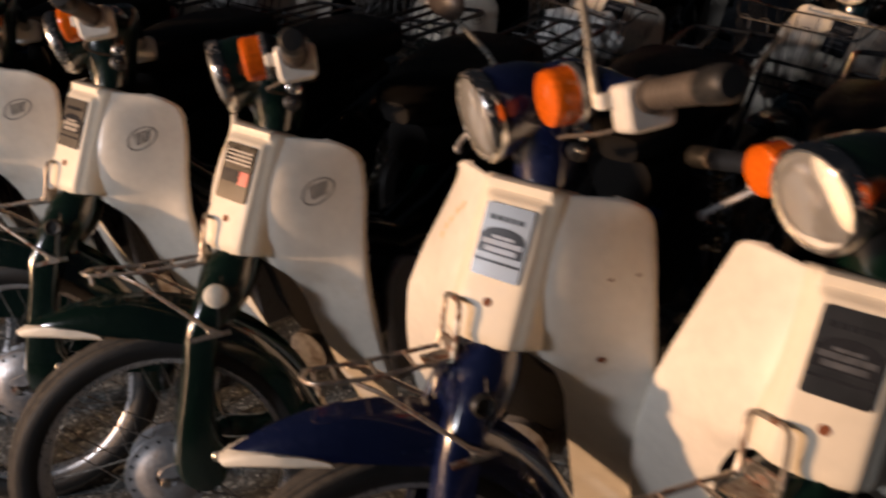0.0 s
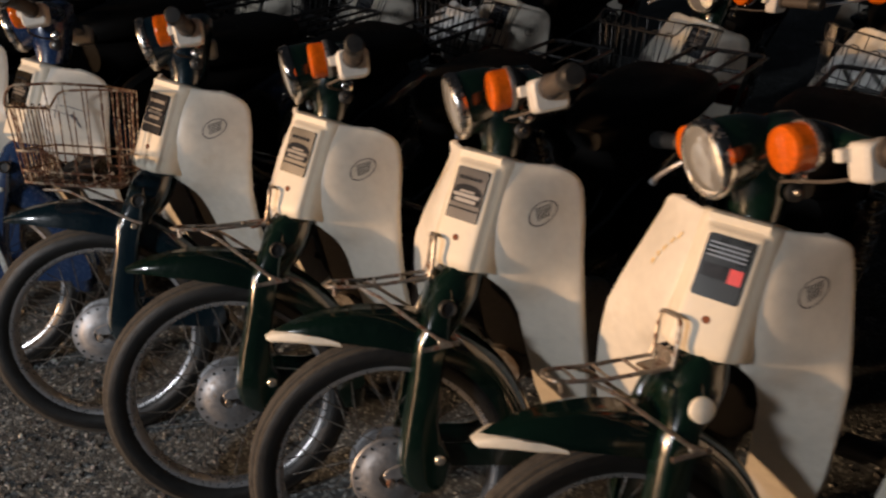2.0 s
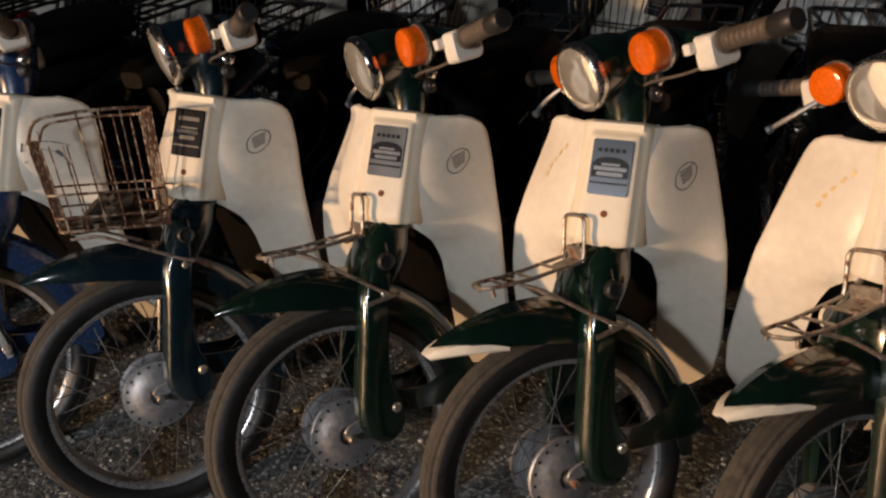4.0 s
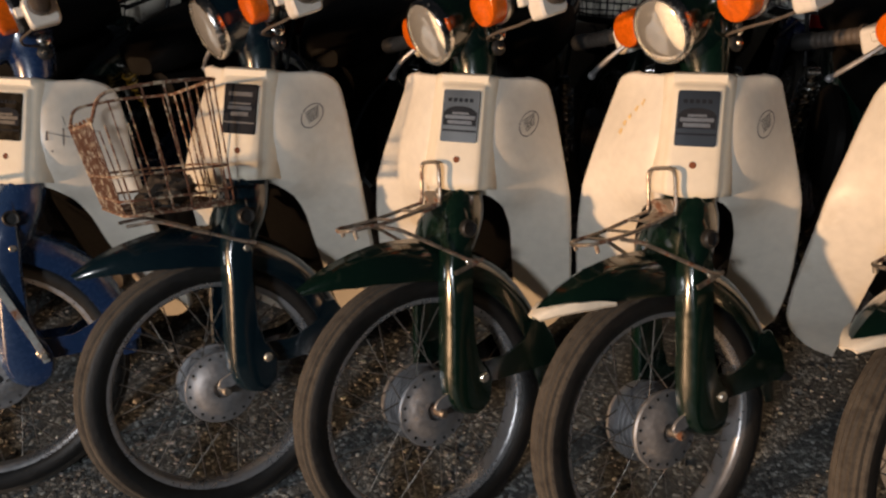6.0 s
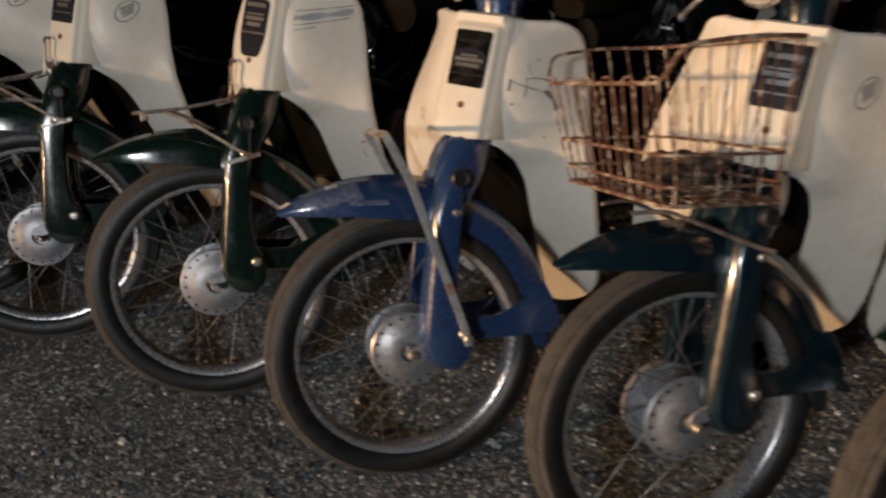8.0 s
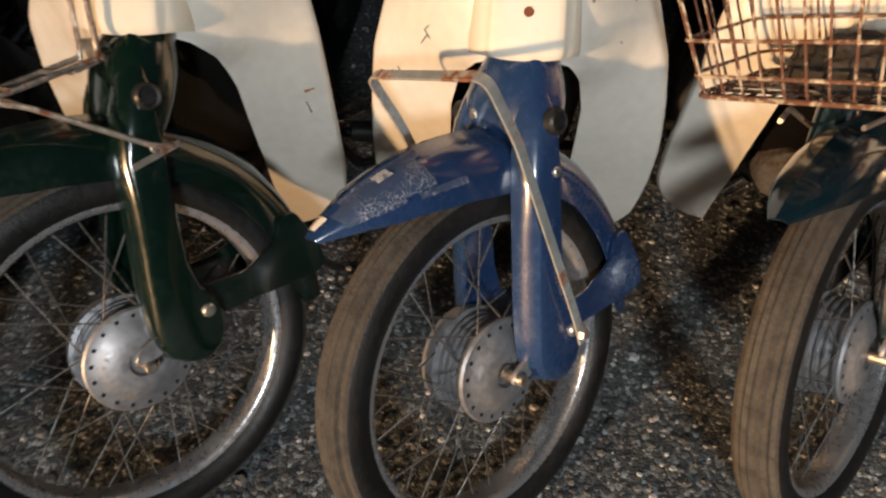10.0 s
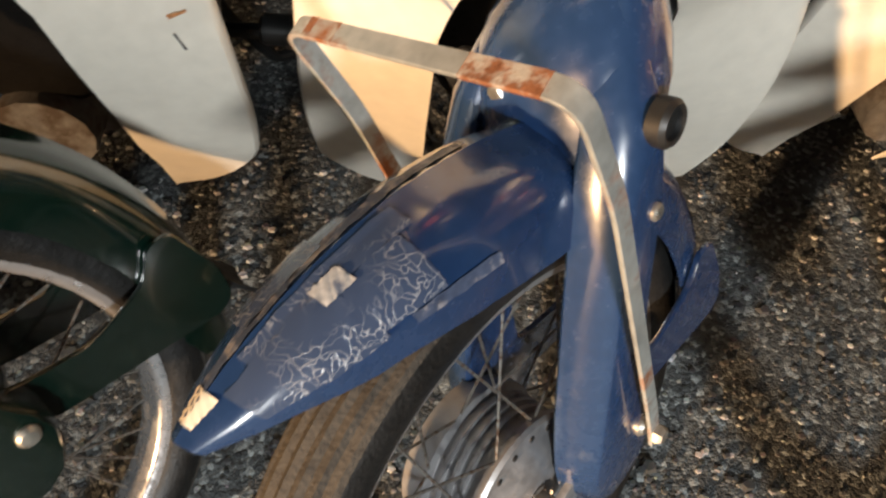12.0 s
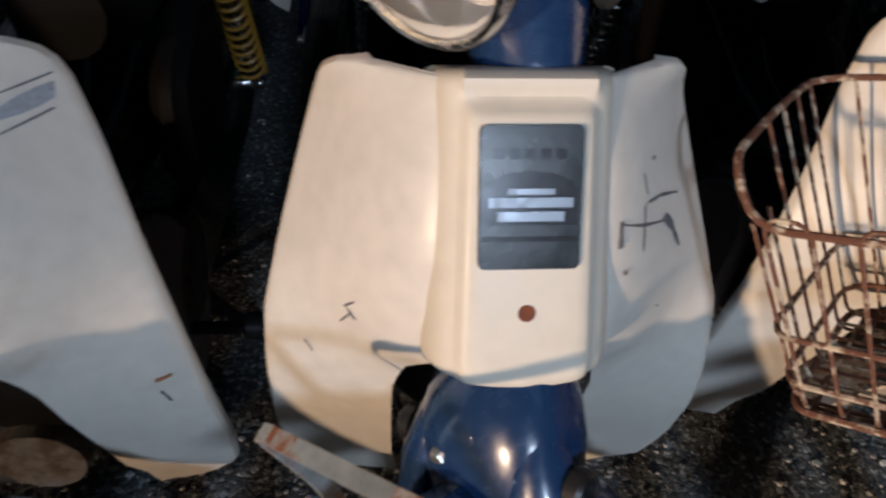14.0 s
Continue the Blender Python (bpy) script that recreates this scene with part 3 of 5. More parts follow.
def blinker_body(side):
    def build(bm):
        lathe(bm, [(0.0, 0.031), (-0.003, 0.0325), (-0.008, 0.032), (-0.018, 0.026), (-0.03, 0.012), (-0.036, 0.008)], blinker_place(side), seg=24)
    return build


def mirror_place(side):
    """The rider's left mirror stands tall, the right one is folded low and outwards."""
    return Vector((0.205, 0.215, 1.11)) if side > 0 else Vector((-0.332, 0.275, 1.0))


def mirror_stem(side):
    def build(bm):
        top = mirror_place(side)
        x, y = (0.150, 0.258) if side > 0 else (-0.194, 0.29)
        knee = Vector((x * 1.07, y - 0.003, 0.90))
        tube(bm, rounded([(x, y, 0.826), (x, y, 0.87), knee, top + Vector((side * -0.006, 0.008, -0.03))], 0.02), 0.0045, 8)
    return build


def mirror_shape(side, sections):
    tilt = Matrix.Translation(mirror_place(side)) @ Matrix.Rotation(radians(side * -12), 4, "Z") @ Matrix.Rotation(radians(0 if side > 0 else 25), 4, "Y")
    return [[tilt @ Vector((p[0], y, p[1])) for p in oval(0, 0, rx, rz, 24)] for y, rx, rz in sections]


def mirror_head(side):
    def build(bm):
        loft(bm, mirror_shape(side, [(y, 0.052 * k, 0.031 * k) for y, k in ((-0.016, 0.35), (-0.012, 0.75), (-0.002, 0.97), (0.004, 1.0), (0.006, 0.96))]))
    return build


def mirror_face(side):
    def build(bm):
        loft(bm, mirror_shape(side, [(y, 0.047, 0.027) for y in (0.0065, 0.0075)]))
    return build


# front carriers
def carrier_rods(bm):
    for s in (1, -1):
        tube(bm, rounded([(s * 0.03, 0.088, 0.60), (s * 0.03, -0.01, 0.606), (s * 0.026, -0.075, 0.618), (s * 0.0, -0.082, 0.619)], 0.02), 0.0032, 8)
        tube(bm, [(s * 0.026, -0.066, 0.618), (s * 0.026, -0.067, 0.602)], 0.0034, 8)
    for y, z in ((-0.045, 0.6125), (0.0, 0.606), (0.045, 0.6035)):
        tube(bm, [(-0.03, y, z), (0.03, y, z)], 0.0026, 6)


def carrier_loop(bm):
    tube(bm, rounded([(-0.03, 0.086, 0.597), (-0.03, 0.094, 0.61), (-0.029, 0.112, 0.664), (0.029, 0.112, 0.664), (0.03, 0.094, 0.61), (0.03, 0.086, 0.597)], 0.014), 0.0032, 8)


def carrier_bracket(bm):
    out = rounded([(-0.024, 0.588), (0.024, 0.588), (0.024, 0.618), (-0.024, 0.618)], 0.006, 3, True)
    slab(bm, [(p[0], p[1]) for p in out], 0.094, 0.099, axis=1, bevel=0.001)
    out = rounded([(-0.024, 0.06), (0.024, 0.06), (0.024, 0.098), (-0.024, 0.098)], 0.006, 3, True)
    slab(bm, [(p[0], p[1]) for p in out], 0.5935, 0.5965, axis=2, bevel=0.001)


def carrier_strut(side):
    def build(bm):
        tube(bm, rounded([(side * 0.03, -0.025, 0.606), (side * 0.045, 0.0, 0.59), (side * 0.078, 0.082, 0.505), (side * 0.078, 0.1, 0.495)], 0.01), 0.0032, 8)
    return build


def basket_stay(side):
    def build(bm):
        tube(bm, rounded([(side * 0.04, -0.075, 0.597), (side * 0.05, -0.03, 0.588), (side * 0.077, 0.082, 0.505), (side * 0.077, 0.1, 0.495)], 0.012), 0.003, 8)
    return build


def strut_clip(side):
    def build(bm):
        y0 = leg_y(0.495) + 0.004
        out = [(side * 0.038, y0 - 0.032), (side * 0.0765, y0 - 0.032), (side * 0.0765, y0 + 0.026), (side * 0.0742, y0 + 0.026), (side * 0.0742, y0 - 0.0292), (side * 0.038, y0 - 0.0292)]
        slab(bm, out, 0.491, 0.498, axis=2)
    return build


def bar_strip(bm, pts, half, thick):
    """Flat steel strip along some points."""
    n = len(pts)
    rings = []
    for i, p in enumerate(pts):
        d = (pts[min(i + 1, n - 1)] - pts[max(i - 1, 0)]).normalized()
        u = Vector((0, 1, 0.35)) if abs(d.x) > 0.7 else Vector((0, 0.95, 0.32))
        u = (u - d * u.dot(d)).normalized()
        v = d.cross(u)
        rings.append(ring(bm, [p + u * a * half + v * b * thick for a, b in ((1, 0.7), (0.94, 1), (-0.94, 1), (-1, 0.7), (-1, -0.7), (-0.94, -1), (0.94, -1), (1, -0.7))]))
    for a, b in zip(rings, rings[1:]):
        bridge(bm, a, b)
    for q in (rings[0], rings[-1]):
        bm.faces.new(q)


def flat_bar(bm):
    """One bent strip of flat steel that stands over the mudguard, bolted to both fork legs."""
    bar_strip(bm, rounded([(0.081, 0.046, 0.258), (0.083, 0.045, 0.30), (0.095, 0.022, 0.545), (0.098, 0.004, 0.622), (-0.085, 0.004, 0.618), (-0.085, 0.022, 0.545), (-0.078, 0.045, 0.30), (-0.076, 0.046, 0.258)], 0.018, 5), 0.0060, 0.0016)


def bar_rust(x0, x1):
    """A crust of rust round the flat bar's top."""
    def build(bm):
        n = 8
        pts = [Vector((x0 + (x1 - x0) * k / n, 0.004, 0.618 + 0.004 * (x0 + (x1 - x0) * k / n + 0.085) / 0.183)) for k in range(n + 1)]
        bar_strip(bm, pts, 0.00615, 0.00185)
    return build


BASKET = dict(bot=(0.128, 0.085, -0.08, 0.5995), top=(0.165, 0.12, -0.068, 0.7925))


def basket_point(u, v, h):
    """u, v in -1..1 across and along, h in 0..1 up."""
    b, t = BASKET["bot"], BASKET["top"]
    w = b[0] + (t[0] - b[0]) * h
    back, front = b[1] + (t[1] - b[1]) * h, b[2] + (t[2] - b[2]) * h
    return Vector((u * w, (back + front) / 2 + v * (back - front) / 2, b[3] + (t[3] - b[3]) * h - 0.0225 * v))


def basket_ring(h, r, dip=0.0):
    def build(bm):
        pts = []
        for u, v in ((1, 1), (1, 0.1), (1.02, -0.8), (0.96, -1), (-0.96, -1), (-1.02, -0.8), (-1, 0.1), (-1, 1)):
            k = h - (dip if v < -0.9 else dip * 0.2 if v < -0.5 else 0)
            pts.append(basket_point(u, v, k))
        tube(bm, rounded(pts, 0.03, 4, True), r, 7, closed=True)
    return build


def basket_hoop(side, k):
    """Upright wires, bent to round-topped hoops in front."""
    def build(bm):
        n = (k - 2.5) / 3
        if side == "front":
            a, b = n - 0.085, n + 0.085
            pts = [basket_point(a, -0.4, 0), basket_point(a, -1, 0), basket_point(a, -1.0, 0.52), basket_point(a, -1.0, 0.78), basket_point(b, -1, 0.78), basket_point(b, -1, 0.52), basket_point(b, -1, 0), basket_point(b, -0.4, 0)]
            tube(bm, rounded(pts, 0.012, 4), 0.0015, 6)
        elif side == "back":
            tube(bm, rounded([basket_point(n, 0.3, 0), basket_point(n, 1, 0), basket_point(n, 1, 1)], 0.01), 0.0015, 6)
        else:
            s = 1 if side == "left" else -1
            top = 1.0 if n > -0.45 else 0.72
            tube(bm, rounded([basket_point(s * 0.3, n, 0), basket_point(s, n, 0), basket_point(s, n, top)], 0.01), 0.0015, 6)
    return build


def floor_wire(u, along):
    def build(bm):
        pts = [basket_point(u, 1, 0), basket_point(u, -1, 0)] if along else [basket_point(1, u, 0), basket_point(-1, u, 0)]
        tube(bm, pts, 0.0015, 6)
    return build


# bodywork
# The leg shield by height: its inner line (half width, depth) and its outer edge.
WING_A = [(0.148, 0.074), (0.21, 0.077), (0.28, 0.081), (0.35, 0.082), (0.42, 0.082), (0.483, 0.081), (0.536, 0.070), (0.565, 0.05), (0.60, 0.045), (0.75, 0.045)]
WING_Y = [(0.148, 0.343), (0.21, 0.315), (0.28, 0.276), (0.35, 0.249), (0.42, 0.221), (0.483, 0.201), (0.536, 0.184), (0.565, 0.154), (0.60, 0.146), (0.656, 0.159), (0.705, 0.183), (0.757, 0.212)]
WING_BACK = [(0.148, 0.346), (0.172, 0.336), (0.211, 0.321), (0.259, 0.295), (0.33, 0.270), (0.40, 0.250), (0.47, 0.236), (0.54, 0.232), (0.598, 0.247), (0.656, 0.273), (0.704, 0.285), (0.72, 0.282), (0.733, 0.273), (0.74, 0.265), (0.745, 0.258), (0.749, 0.248)]
WING_OUT = [(0.148, 0.079), (0.152, 0.09), (0.160, 0.108), (0.172, 0.126), (0.19, 0.146), (0.211, 0.162), (0.235, 0.174), (0.259, 0.182), (0.30, 0.187), (0.34, 0.189), (0.40, 0.188), (0.47, 0.1845), (0.54, 0.178), (0.598, 0.163), (0.656, 0.1455), (0.70, 0.1335), (0.722, 0.1275), (0.733, 0.1235), (0.740, 0.1185), (0.745, 0.111), (0.748, 0.101), (0.749, 0.092)]


def wing_point(x, z, off=0.0, bent=False):
    """The shield's front face: swept back to the sides above the knee, almost flat below it."""
    a = abs(x)
    inner, outer = interp(WING_A, z), interp(WING_OUT, z)
    u = max(0, (a - inner) / max(0.004, outer - inner))
    front, back = interp(WING_Y, z), interp(WING_BACK, z)
    y = front + (back - front) * u ** (1.0 + 0.6 * min(1, max(0, (z - 0.56) / 0.06)) * min(1, max(0, (0.748 - z) / 0.05)))
    y -= 0.012 * math.exp(-((a - 0.085) / 0.03) ** 2 - ((z - 0.55) / 0.03) ** 2)
    if bent and x > 0.06:
        k = min(1, max(0, (0.60 - z) / 0.18)) * (x - 0.06) / 0.12
        x, y = x + 0.01 * k, y - 0.015 * k
    z += -0.16 * max(0, a - 0.05) * min(1, max(0, (z - 0.66) / 0.09))
    return Vector((x, y + off, z))


def leg_shield(bent):
    def build(bm):
        zs = [0.148, 0.152, 0.16, 0.172, 0.19, 0.211, 0.235, 0.259, 0.28, 0.31, 0.34, 0.37, 0.40, 0.43, 0.455, 0.48, 0.5, 0.515, 0.53, 0.545, 0.56, 0.575, 0.59, 0.61, 0.63, 0.65, 0.67, 0.69, 0.705, 0.72, 0.727, 0.733, 0.738, 0.742, 0.745, 0.7475, 0.749]
        for side in (1, -1):
            rows = []
            for z in zs:
                a = interp(WING_A, z) if z < 0.565 else 0.0
                b = interp(WING_OUT, z)
                nx = 12
                f, g = [], []
                for k in range(nx + 1):
                    x = a + (b - a) * k / nx
                    f.append(wing_point(side * x, z, 0, bent))
                lip = [wing_point(side * b, z, 0, bent) + Vector((side * 0.003, 0.004, 0)), wing_point(side * b, z, 0, bent) + Vector((side * 0.003, 0.012, 0))]
                for k in range(nx, -1, -1):
                    x = a + (b - a) * k / nx
                    g.append(wing_point(side * x, z, 0.004, bent))
                lead = [wing_point(side * a, z, 0, bent) + Vector((0, 0.012, 0))] if z < 0.565 else []
                rows.append((f + lip + g, z))
            rings = [ring(bm, r) for r, _ in rows]
            for p, q in zip(rings, rings[1:]):
                bridge(bm, p, q)
            bm.faces.new(rings[0])
            bm.faces.new(rings[-1])
        bmesh.ops.remove_doubles(bm, verts=bm.verts, dist=1e-5)
    return build


FORE = Vector((0, -math.cos(radians(RAKE)), math.sin(radians(RAKE))))


def head_point(x, along, out):
    """A point by its distance along the steering axis and out in front of it."""
    return PIVOT + HEAD * along + FORE * out + Vector((x, 0, 0))


def front_cover(bm):
    """The ivory cover over the steering head: a flange, a stepped frame and a raised panel under an arched lip."""
    rows = []
    cuts = [0.338, 0.340, 0.344, 0.350, 0.36, 0.38, 0.40, 0.42, 0.44, 0.46, 0.48, 0.49, 0.497, 0.502, 0.506, 0.510, 0.515, 0.520, 0.524, 0.5265]
    for c in cuts:
        bottom = min(1, max(0, (c - 0.338) / 0.010)) ** 0.5
        top = min(1, max(0, (0.5265 - c) / 0.008)) ** 0.5
        half = 0.0625 - 0.002 * (1 - bottom) - 0.004 * (c - 0.338) / 0.19
        prof = [(half + 0.001, -0.002), (half, 0.010), (half - 0.0025, 0.021), (half - 0.007, 0.0305), (half - 0.012, 0.0365), (half - 0.0165, 0.0395), (half - 0.019, 0.0415), (half - 0.0215, 0.0458), (half - 0.0245, 0.0478), (half - 0.03, 0.0486), (0.02, 0.049), (0.0, 0.0492)]
        if c > 0.500:
            k = min(1, (c - 0.500) / 0.007)
            prof = [(x, d + (0.0405 - d) * k if d > 0.0405 else d) for x, d in prof]
        if c > 0.512:
            k = min(1, (c - 0.512) / 0.006)
            prof = [(x, d + (0.045 - d) * k if x < half - 0.0165 else d) for x, d in prof]
        cut = 0.006 * (1 - bottom) + 0.016 * (1 - top)
        row = []
        for sgn in (1, -1):
            for x, d in (prof if sgn > 0 else prof[-2::-1]):
                sag = -0.009 * max(0, 1 - (x / half) ** 2) * max(0, min(1, (0.385 - c) / 0.047))
                row.append(head_point(sgn * x, c + sag, d - (cut if d > 0.02 else 0)))
        rows.append(row)
    rings = loft(bm, rows, caps=False, closed=False)
    back = ring(bm, [head_point(v.co.x * 0.93, 0.528, min(0.012, (v.co - PIVOT).dot(FORE))) for v in rings[-1]])
    bridge(bm, rings[-1], back, False)
    inner = ring(bm, [head_point(v.co.x * 0.9, (v.co - PIVOT).dot(HEAD) + 0.012, (v.co - PIVOT).dot(FORE) * 0.88) for v in rings[0]])
    bridge(bm, rings[0], inner, False)


def on_plate(x, z, lift=0.0):
    """Badge plates are drawn upright from 0.661 to 0.7335 and laid on the sloping panel."""
    return head_point(x, 0.4085 + (z - 0.661) * 1.18, 0.0505 + lift)


def badge_plate(kind):
    def build(bm):
        if kind == "shield":
            out = rounded([(-0.028, 0.672), (-0.02, 0.642), (0.02, 0.642), (0.028, 0.672), (0.028, 0.728), (-0.028, 0.728)], 0.01, 5, True)
        else:
            out = rounded([(-0.0305, 0.661), (0.0305, 0.661), (0.0305, 0.7335), (-0.0305, 0.7335)], 0.004, 4, True)
        loft(bm, [[on_plate(p[0] * k, p[1], h) for p in out] for k, h in ((1.015, -0.003), (1.015, 0.0004), (1.0, 0.0012))])
    return build


def plate_patch(outline, lift=0.0018):
    """A flat printed or raised field on the badge plate."""
    def build(bm):
        loft(bm, [[on_plate(x, z, 0.0011) for x, z in outline], [on_plate(x, z, lift) for x, z in outline]])
    return build


def arch_field():
    pts = [(-0.028, 0.684), (0.028, 0.684), (0.028, 0.703)]
    for i in range(9):
        a = math.pi * i / 8
        pts.append((0.028 * math.cos(a) * 0.92, 0.703 + 0.008 * math.sin(a)))
    pts.append((-0.028, 0.703))
    return pts


def box_outline(x0, z0, x1, z1):
    return [(x0, z0), (x1, z0), (x1, z1), (x0, z1)]


def on_emblem(u, v):
    return wing_point(0.106 + 0.68 * u, 0.674 + v, -0.0012)


def wing_badge(bm):
    """The thin ring of a round emblem."""
    n = 32
    bridge(bm, *[ring(bm, [on_emblem(r * math.cos(2 * math.pi * k / n), r * math.sin(2 * math.pi * k / n)) for k in range(n)]) for r in (0.0205, 0.0187)])


def emblem_bar(k):
    """One slanting bar of the fan inside the emblem."""
    def build(bm):
        z0 = -0.012 + 0.0036 * k
        x0, x1 = -0.004 - 0.0018 * k, 0.0125 - 0.0006 * k
        bm.faces.new(ring(bm, [on_emblem(u, v) for u, v in ((x0, z0), (x1, z0 + 0.0075), (x1 - 0.001, z0 + 0.0094), (x0 - 0.001, z0 + 0.0018))]))
    return build


def cover_hole(bm):
    rows = [[head_point(r * math.cos(2 * math.pi * i / 16), 0.380 + r * math.sin(2 * math.pi * i / 16), h) for i in range(16)] for r, h in ((0.0056, 0.049), (0.0052, 0.0502), (0.0030, 0.0500), (0.0004, 0.0498))]
    loft(bm, rows)


def main_frame(bm):
    secs = []
    for y, z, w, h in ((0.24, 0.66, 0.03, 0.05), (0.30, 0.60, 0.035, 0.055), (0.40, 0.50, 0.04, 0.05), (0.52, 0.43, 0.045, 0.05), (0.64, 0.43, 0.055, 0.07), (0.76, 0.48, 0.07, 0.09), (0.9, 0.53, 0.075, 0.10), (1.05, 0.56, 0.07, 0.08)):
        secs.append([Vector((w * math.cos(2 * math.pi * k / 16), y, z + h * math.sin(2 * math.pi * k / 16))) for k in range(16)])
    loft(bm, secs)


def side_cover(side):
    def build(bm):
        out = rounded([(0.62, 0.36), (0.84, 0.36), (0.88, 0.50), (0.80, 0.58), (0.62, 0.52)], 0.05, 4, True)
        slab(bm, [(p[0], p[1]) for p in out], side * 0.06, side * 0.105, bevel=0.015)
    return build


def seat(bm):
    secs = []
    for y, w, z0, z1 in ((0.56, 0.03, 0.66, 0.70), (0.60, 0.075, 0.655, 0.725), (0.72, 0.11, 0.655, 0.745), (0.86, 0.125, 0.66, 0.755), (0.96, 0.115, 0.665, 0.755), (1.0, 0.06, 0.675, 0.735)):
        secs.append([Vector((w * math.copysign(abs(math.cos(a)) ** 0.55, math.cos(a)), y, (z0 + z1) / 2 + (z1 - z0) / 2 * math.copysign(abs(math.sin(a)) ** 0.6, math.sin(a)))) for a in [2 * math.pi * k / 20 for k in range(20)]])
    loft(bm, secs)


def tank(bm):
    secs = []
    for y, w, z0, z1 in ((0.60, 0.05, 0.56, 0.66), (0.66, 0.08, 0.54, 0.665), (0.82, 0.09, 0.56, 0.667), (0.96, 0.07, 0.6, 0.665)):
        secs.append([Vector((w * math.cos(a), y, (z0 + z1) / 2 + (z1 - z0) / 2 * math.sin(a))) for a in [2 * math.pi * k / 16 for k in range(16)]])
    loft(bm, secs)


def rear_fender(bm):
    secs = []
    for i in range(15):
        th = radians(-8 + 150 * i / 14)
        row = []
        for rho, ks in ((0.325, range(9)), (0.321, range(8, -1, -1))):
            for k in ks:
                a = math.pi * k / 8
                rr = rho - 0.06 * (1 - math.sin(a) ** 0.6)
                row.append(Vector((0.062 * math.cos(a), rr * math.cos(th), rr * math.sin(th))) + REAR)
        secs.append(row)
    loft(bm, secs)


def rack_frame(bm):
    tube(bm, rounded([(-0.1, 1.0, 0.70), (-0.1, 1.37, 0.71), (0.1, 1.37, 0.71), (0.1, 1.0, 0.70)], 0.03), 0.006, 8)


def rack_slat(x):
    def build(bm):
        tube(bm, [(x, 1.0, 0.70), (x, 1.36, 0.71)], 0.005, 8)
    return build


def rack_crossbar(y):
    def build(bm):
        tube(bm, [(-0.1, y, 0.70), (0.1, y, 0.70)], 0.005, 8)
    return build


def rack_stay(side):
    def build(bm):
        tube(bm, [(side * 0.1, 1.22, 0.705), (side * 0.085, 1.12, 0.52)], 0.006, 8)
    return build


def tail_lamp(bm):
    out = rounded([(-0.04, 0.55), (0.04, 0.55), (0.045, 0.61), (-0.045, 0.61)], 0.015, 4, True)
    slab(bm, [(p[0], p[1]) for p in out], 1.40, 1.46, axis=1, bevel=0.01)


def engine(bm):
    lathe(bm, [(-0.085, 0.05), (-0.08, 0.075), (-0.03, 0.085), (0.04, 0.085), (0.085, 0.08), (0.09, 0.06)], Matrix.Translation((0, 0.58, 0.27)), seg=24)


def crankcase_cover(side):
    def build(bm):
        out = rounded([(0.42, 0.40), (0.46, 0.44), (0.54, 0.40), (0.62, 0.30), (0.62, 0.18), (0.55, 0.12), (0.44, 0.14)], 0.03, 4, True)
        slab(bm, [(p[0], p[1]) for p in out], *sorted((side * 0.066, side * 0.088)), bevel=0.006)
    return build


def cylinder(bm):
    loft(bm, [[Vector((p[0], y, p[1])) for p in oval(0, 0.29, 0.034, 0.034, 14)] for y in (0.31, 0.52)])


def cylinder_head(bm):
    loft(bm, [[Vector((p[0], y, p[1])) for p in oval(0, 0.29, 0.045, 0.042, 14)] for y in (0.275, 0.285, 0.325)])


def cooling_fin(bm):
    out = rounded([(-0.05, 0.245), (0.05, 0.245), (0.05, 0.335), (-0.05, 0.335)], 0.015, 3, True)
    slab(bm, [(p[0], p[1]) for p in out], 0.33, 0.336, axis=1)


def exhaust(bm):
    tube(bm, rounded([(-0.03, 0.33, 0.25), (-0.06, 0.36, 0.19), (-0.1, 0.5, 0.17), (-0.11, 0.75, 0.19)], 0.05), 0.013, 10)
    lathe(bm, [(0, 0.015), (0.03, 0.035), (0.45, 0.038), (0.5, 0.02)], Matrix.Translation((-0.115, 0.72, 0.19)) @ Matrix.Rotation(radians(90), 4, "Z") @ Matrix.Rotation(radians(-6), 4, "Y"), seg=16)


def chain_case(bm):
    out = rounded([(0.52, 0.20), (1.12, 0.215), (1.20, 0.275), (1.12, 0.335), (0.52, 0.345), (0.46, 0.27)], 0.05, 4, True)
    slab(bm, [(p[0], p[1]) for p in out], 0.06, 0.085, bevel=0.008)


SHOCK_A, SHOCK_B = Vector((0.1, 1.10, 0.275)), Vector((0.1, 0.93, 0.56))


def shock(side):
    def build(bm):
        a, b = SHOCK_A.copy(), SHOCK_B.copy()
        a.x, b.x = side * a.x, side * b.x
        tube(bm, [a, a.lerp(b, 0.5)], 0.011, 12)
        tube(bm, [a.lerp(b, 0.45), b], 0.016, 12)
        for k in (0.02, 0.98):
            p = a.lerp(b, k)
            tube(bm, [p - Vector((0.014, 0, 0)), p + Vector((0.014, 0, 0))], 0.013, 12)
    return build


def coil_spring(side):
    def build(bm):
        a, b = SHOCK_A.copy(), SHOCK_B.copy()
        a.x, b.x = side * a.x, side * b.x
        d = (b - a).normalized()
        u = d.cross(Vector((1, 0, 0)))
        pts = []
        for k in range(133):
            w = 2 * math.pi * k / 12
            pts.append(a.lerp(b, 0.12 + 0.78 * k / 132) + (Vector((1, 0, 0)) * math.cos(w) + u * math.sin(w)) * 0.024)
        tube(bm, pts, 0.0034, 6)
    return build


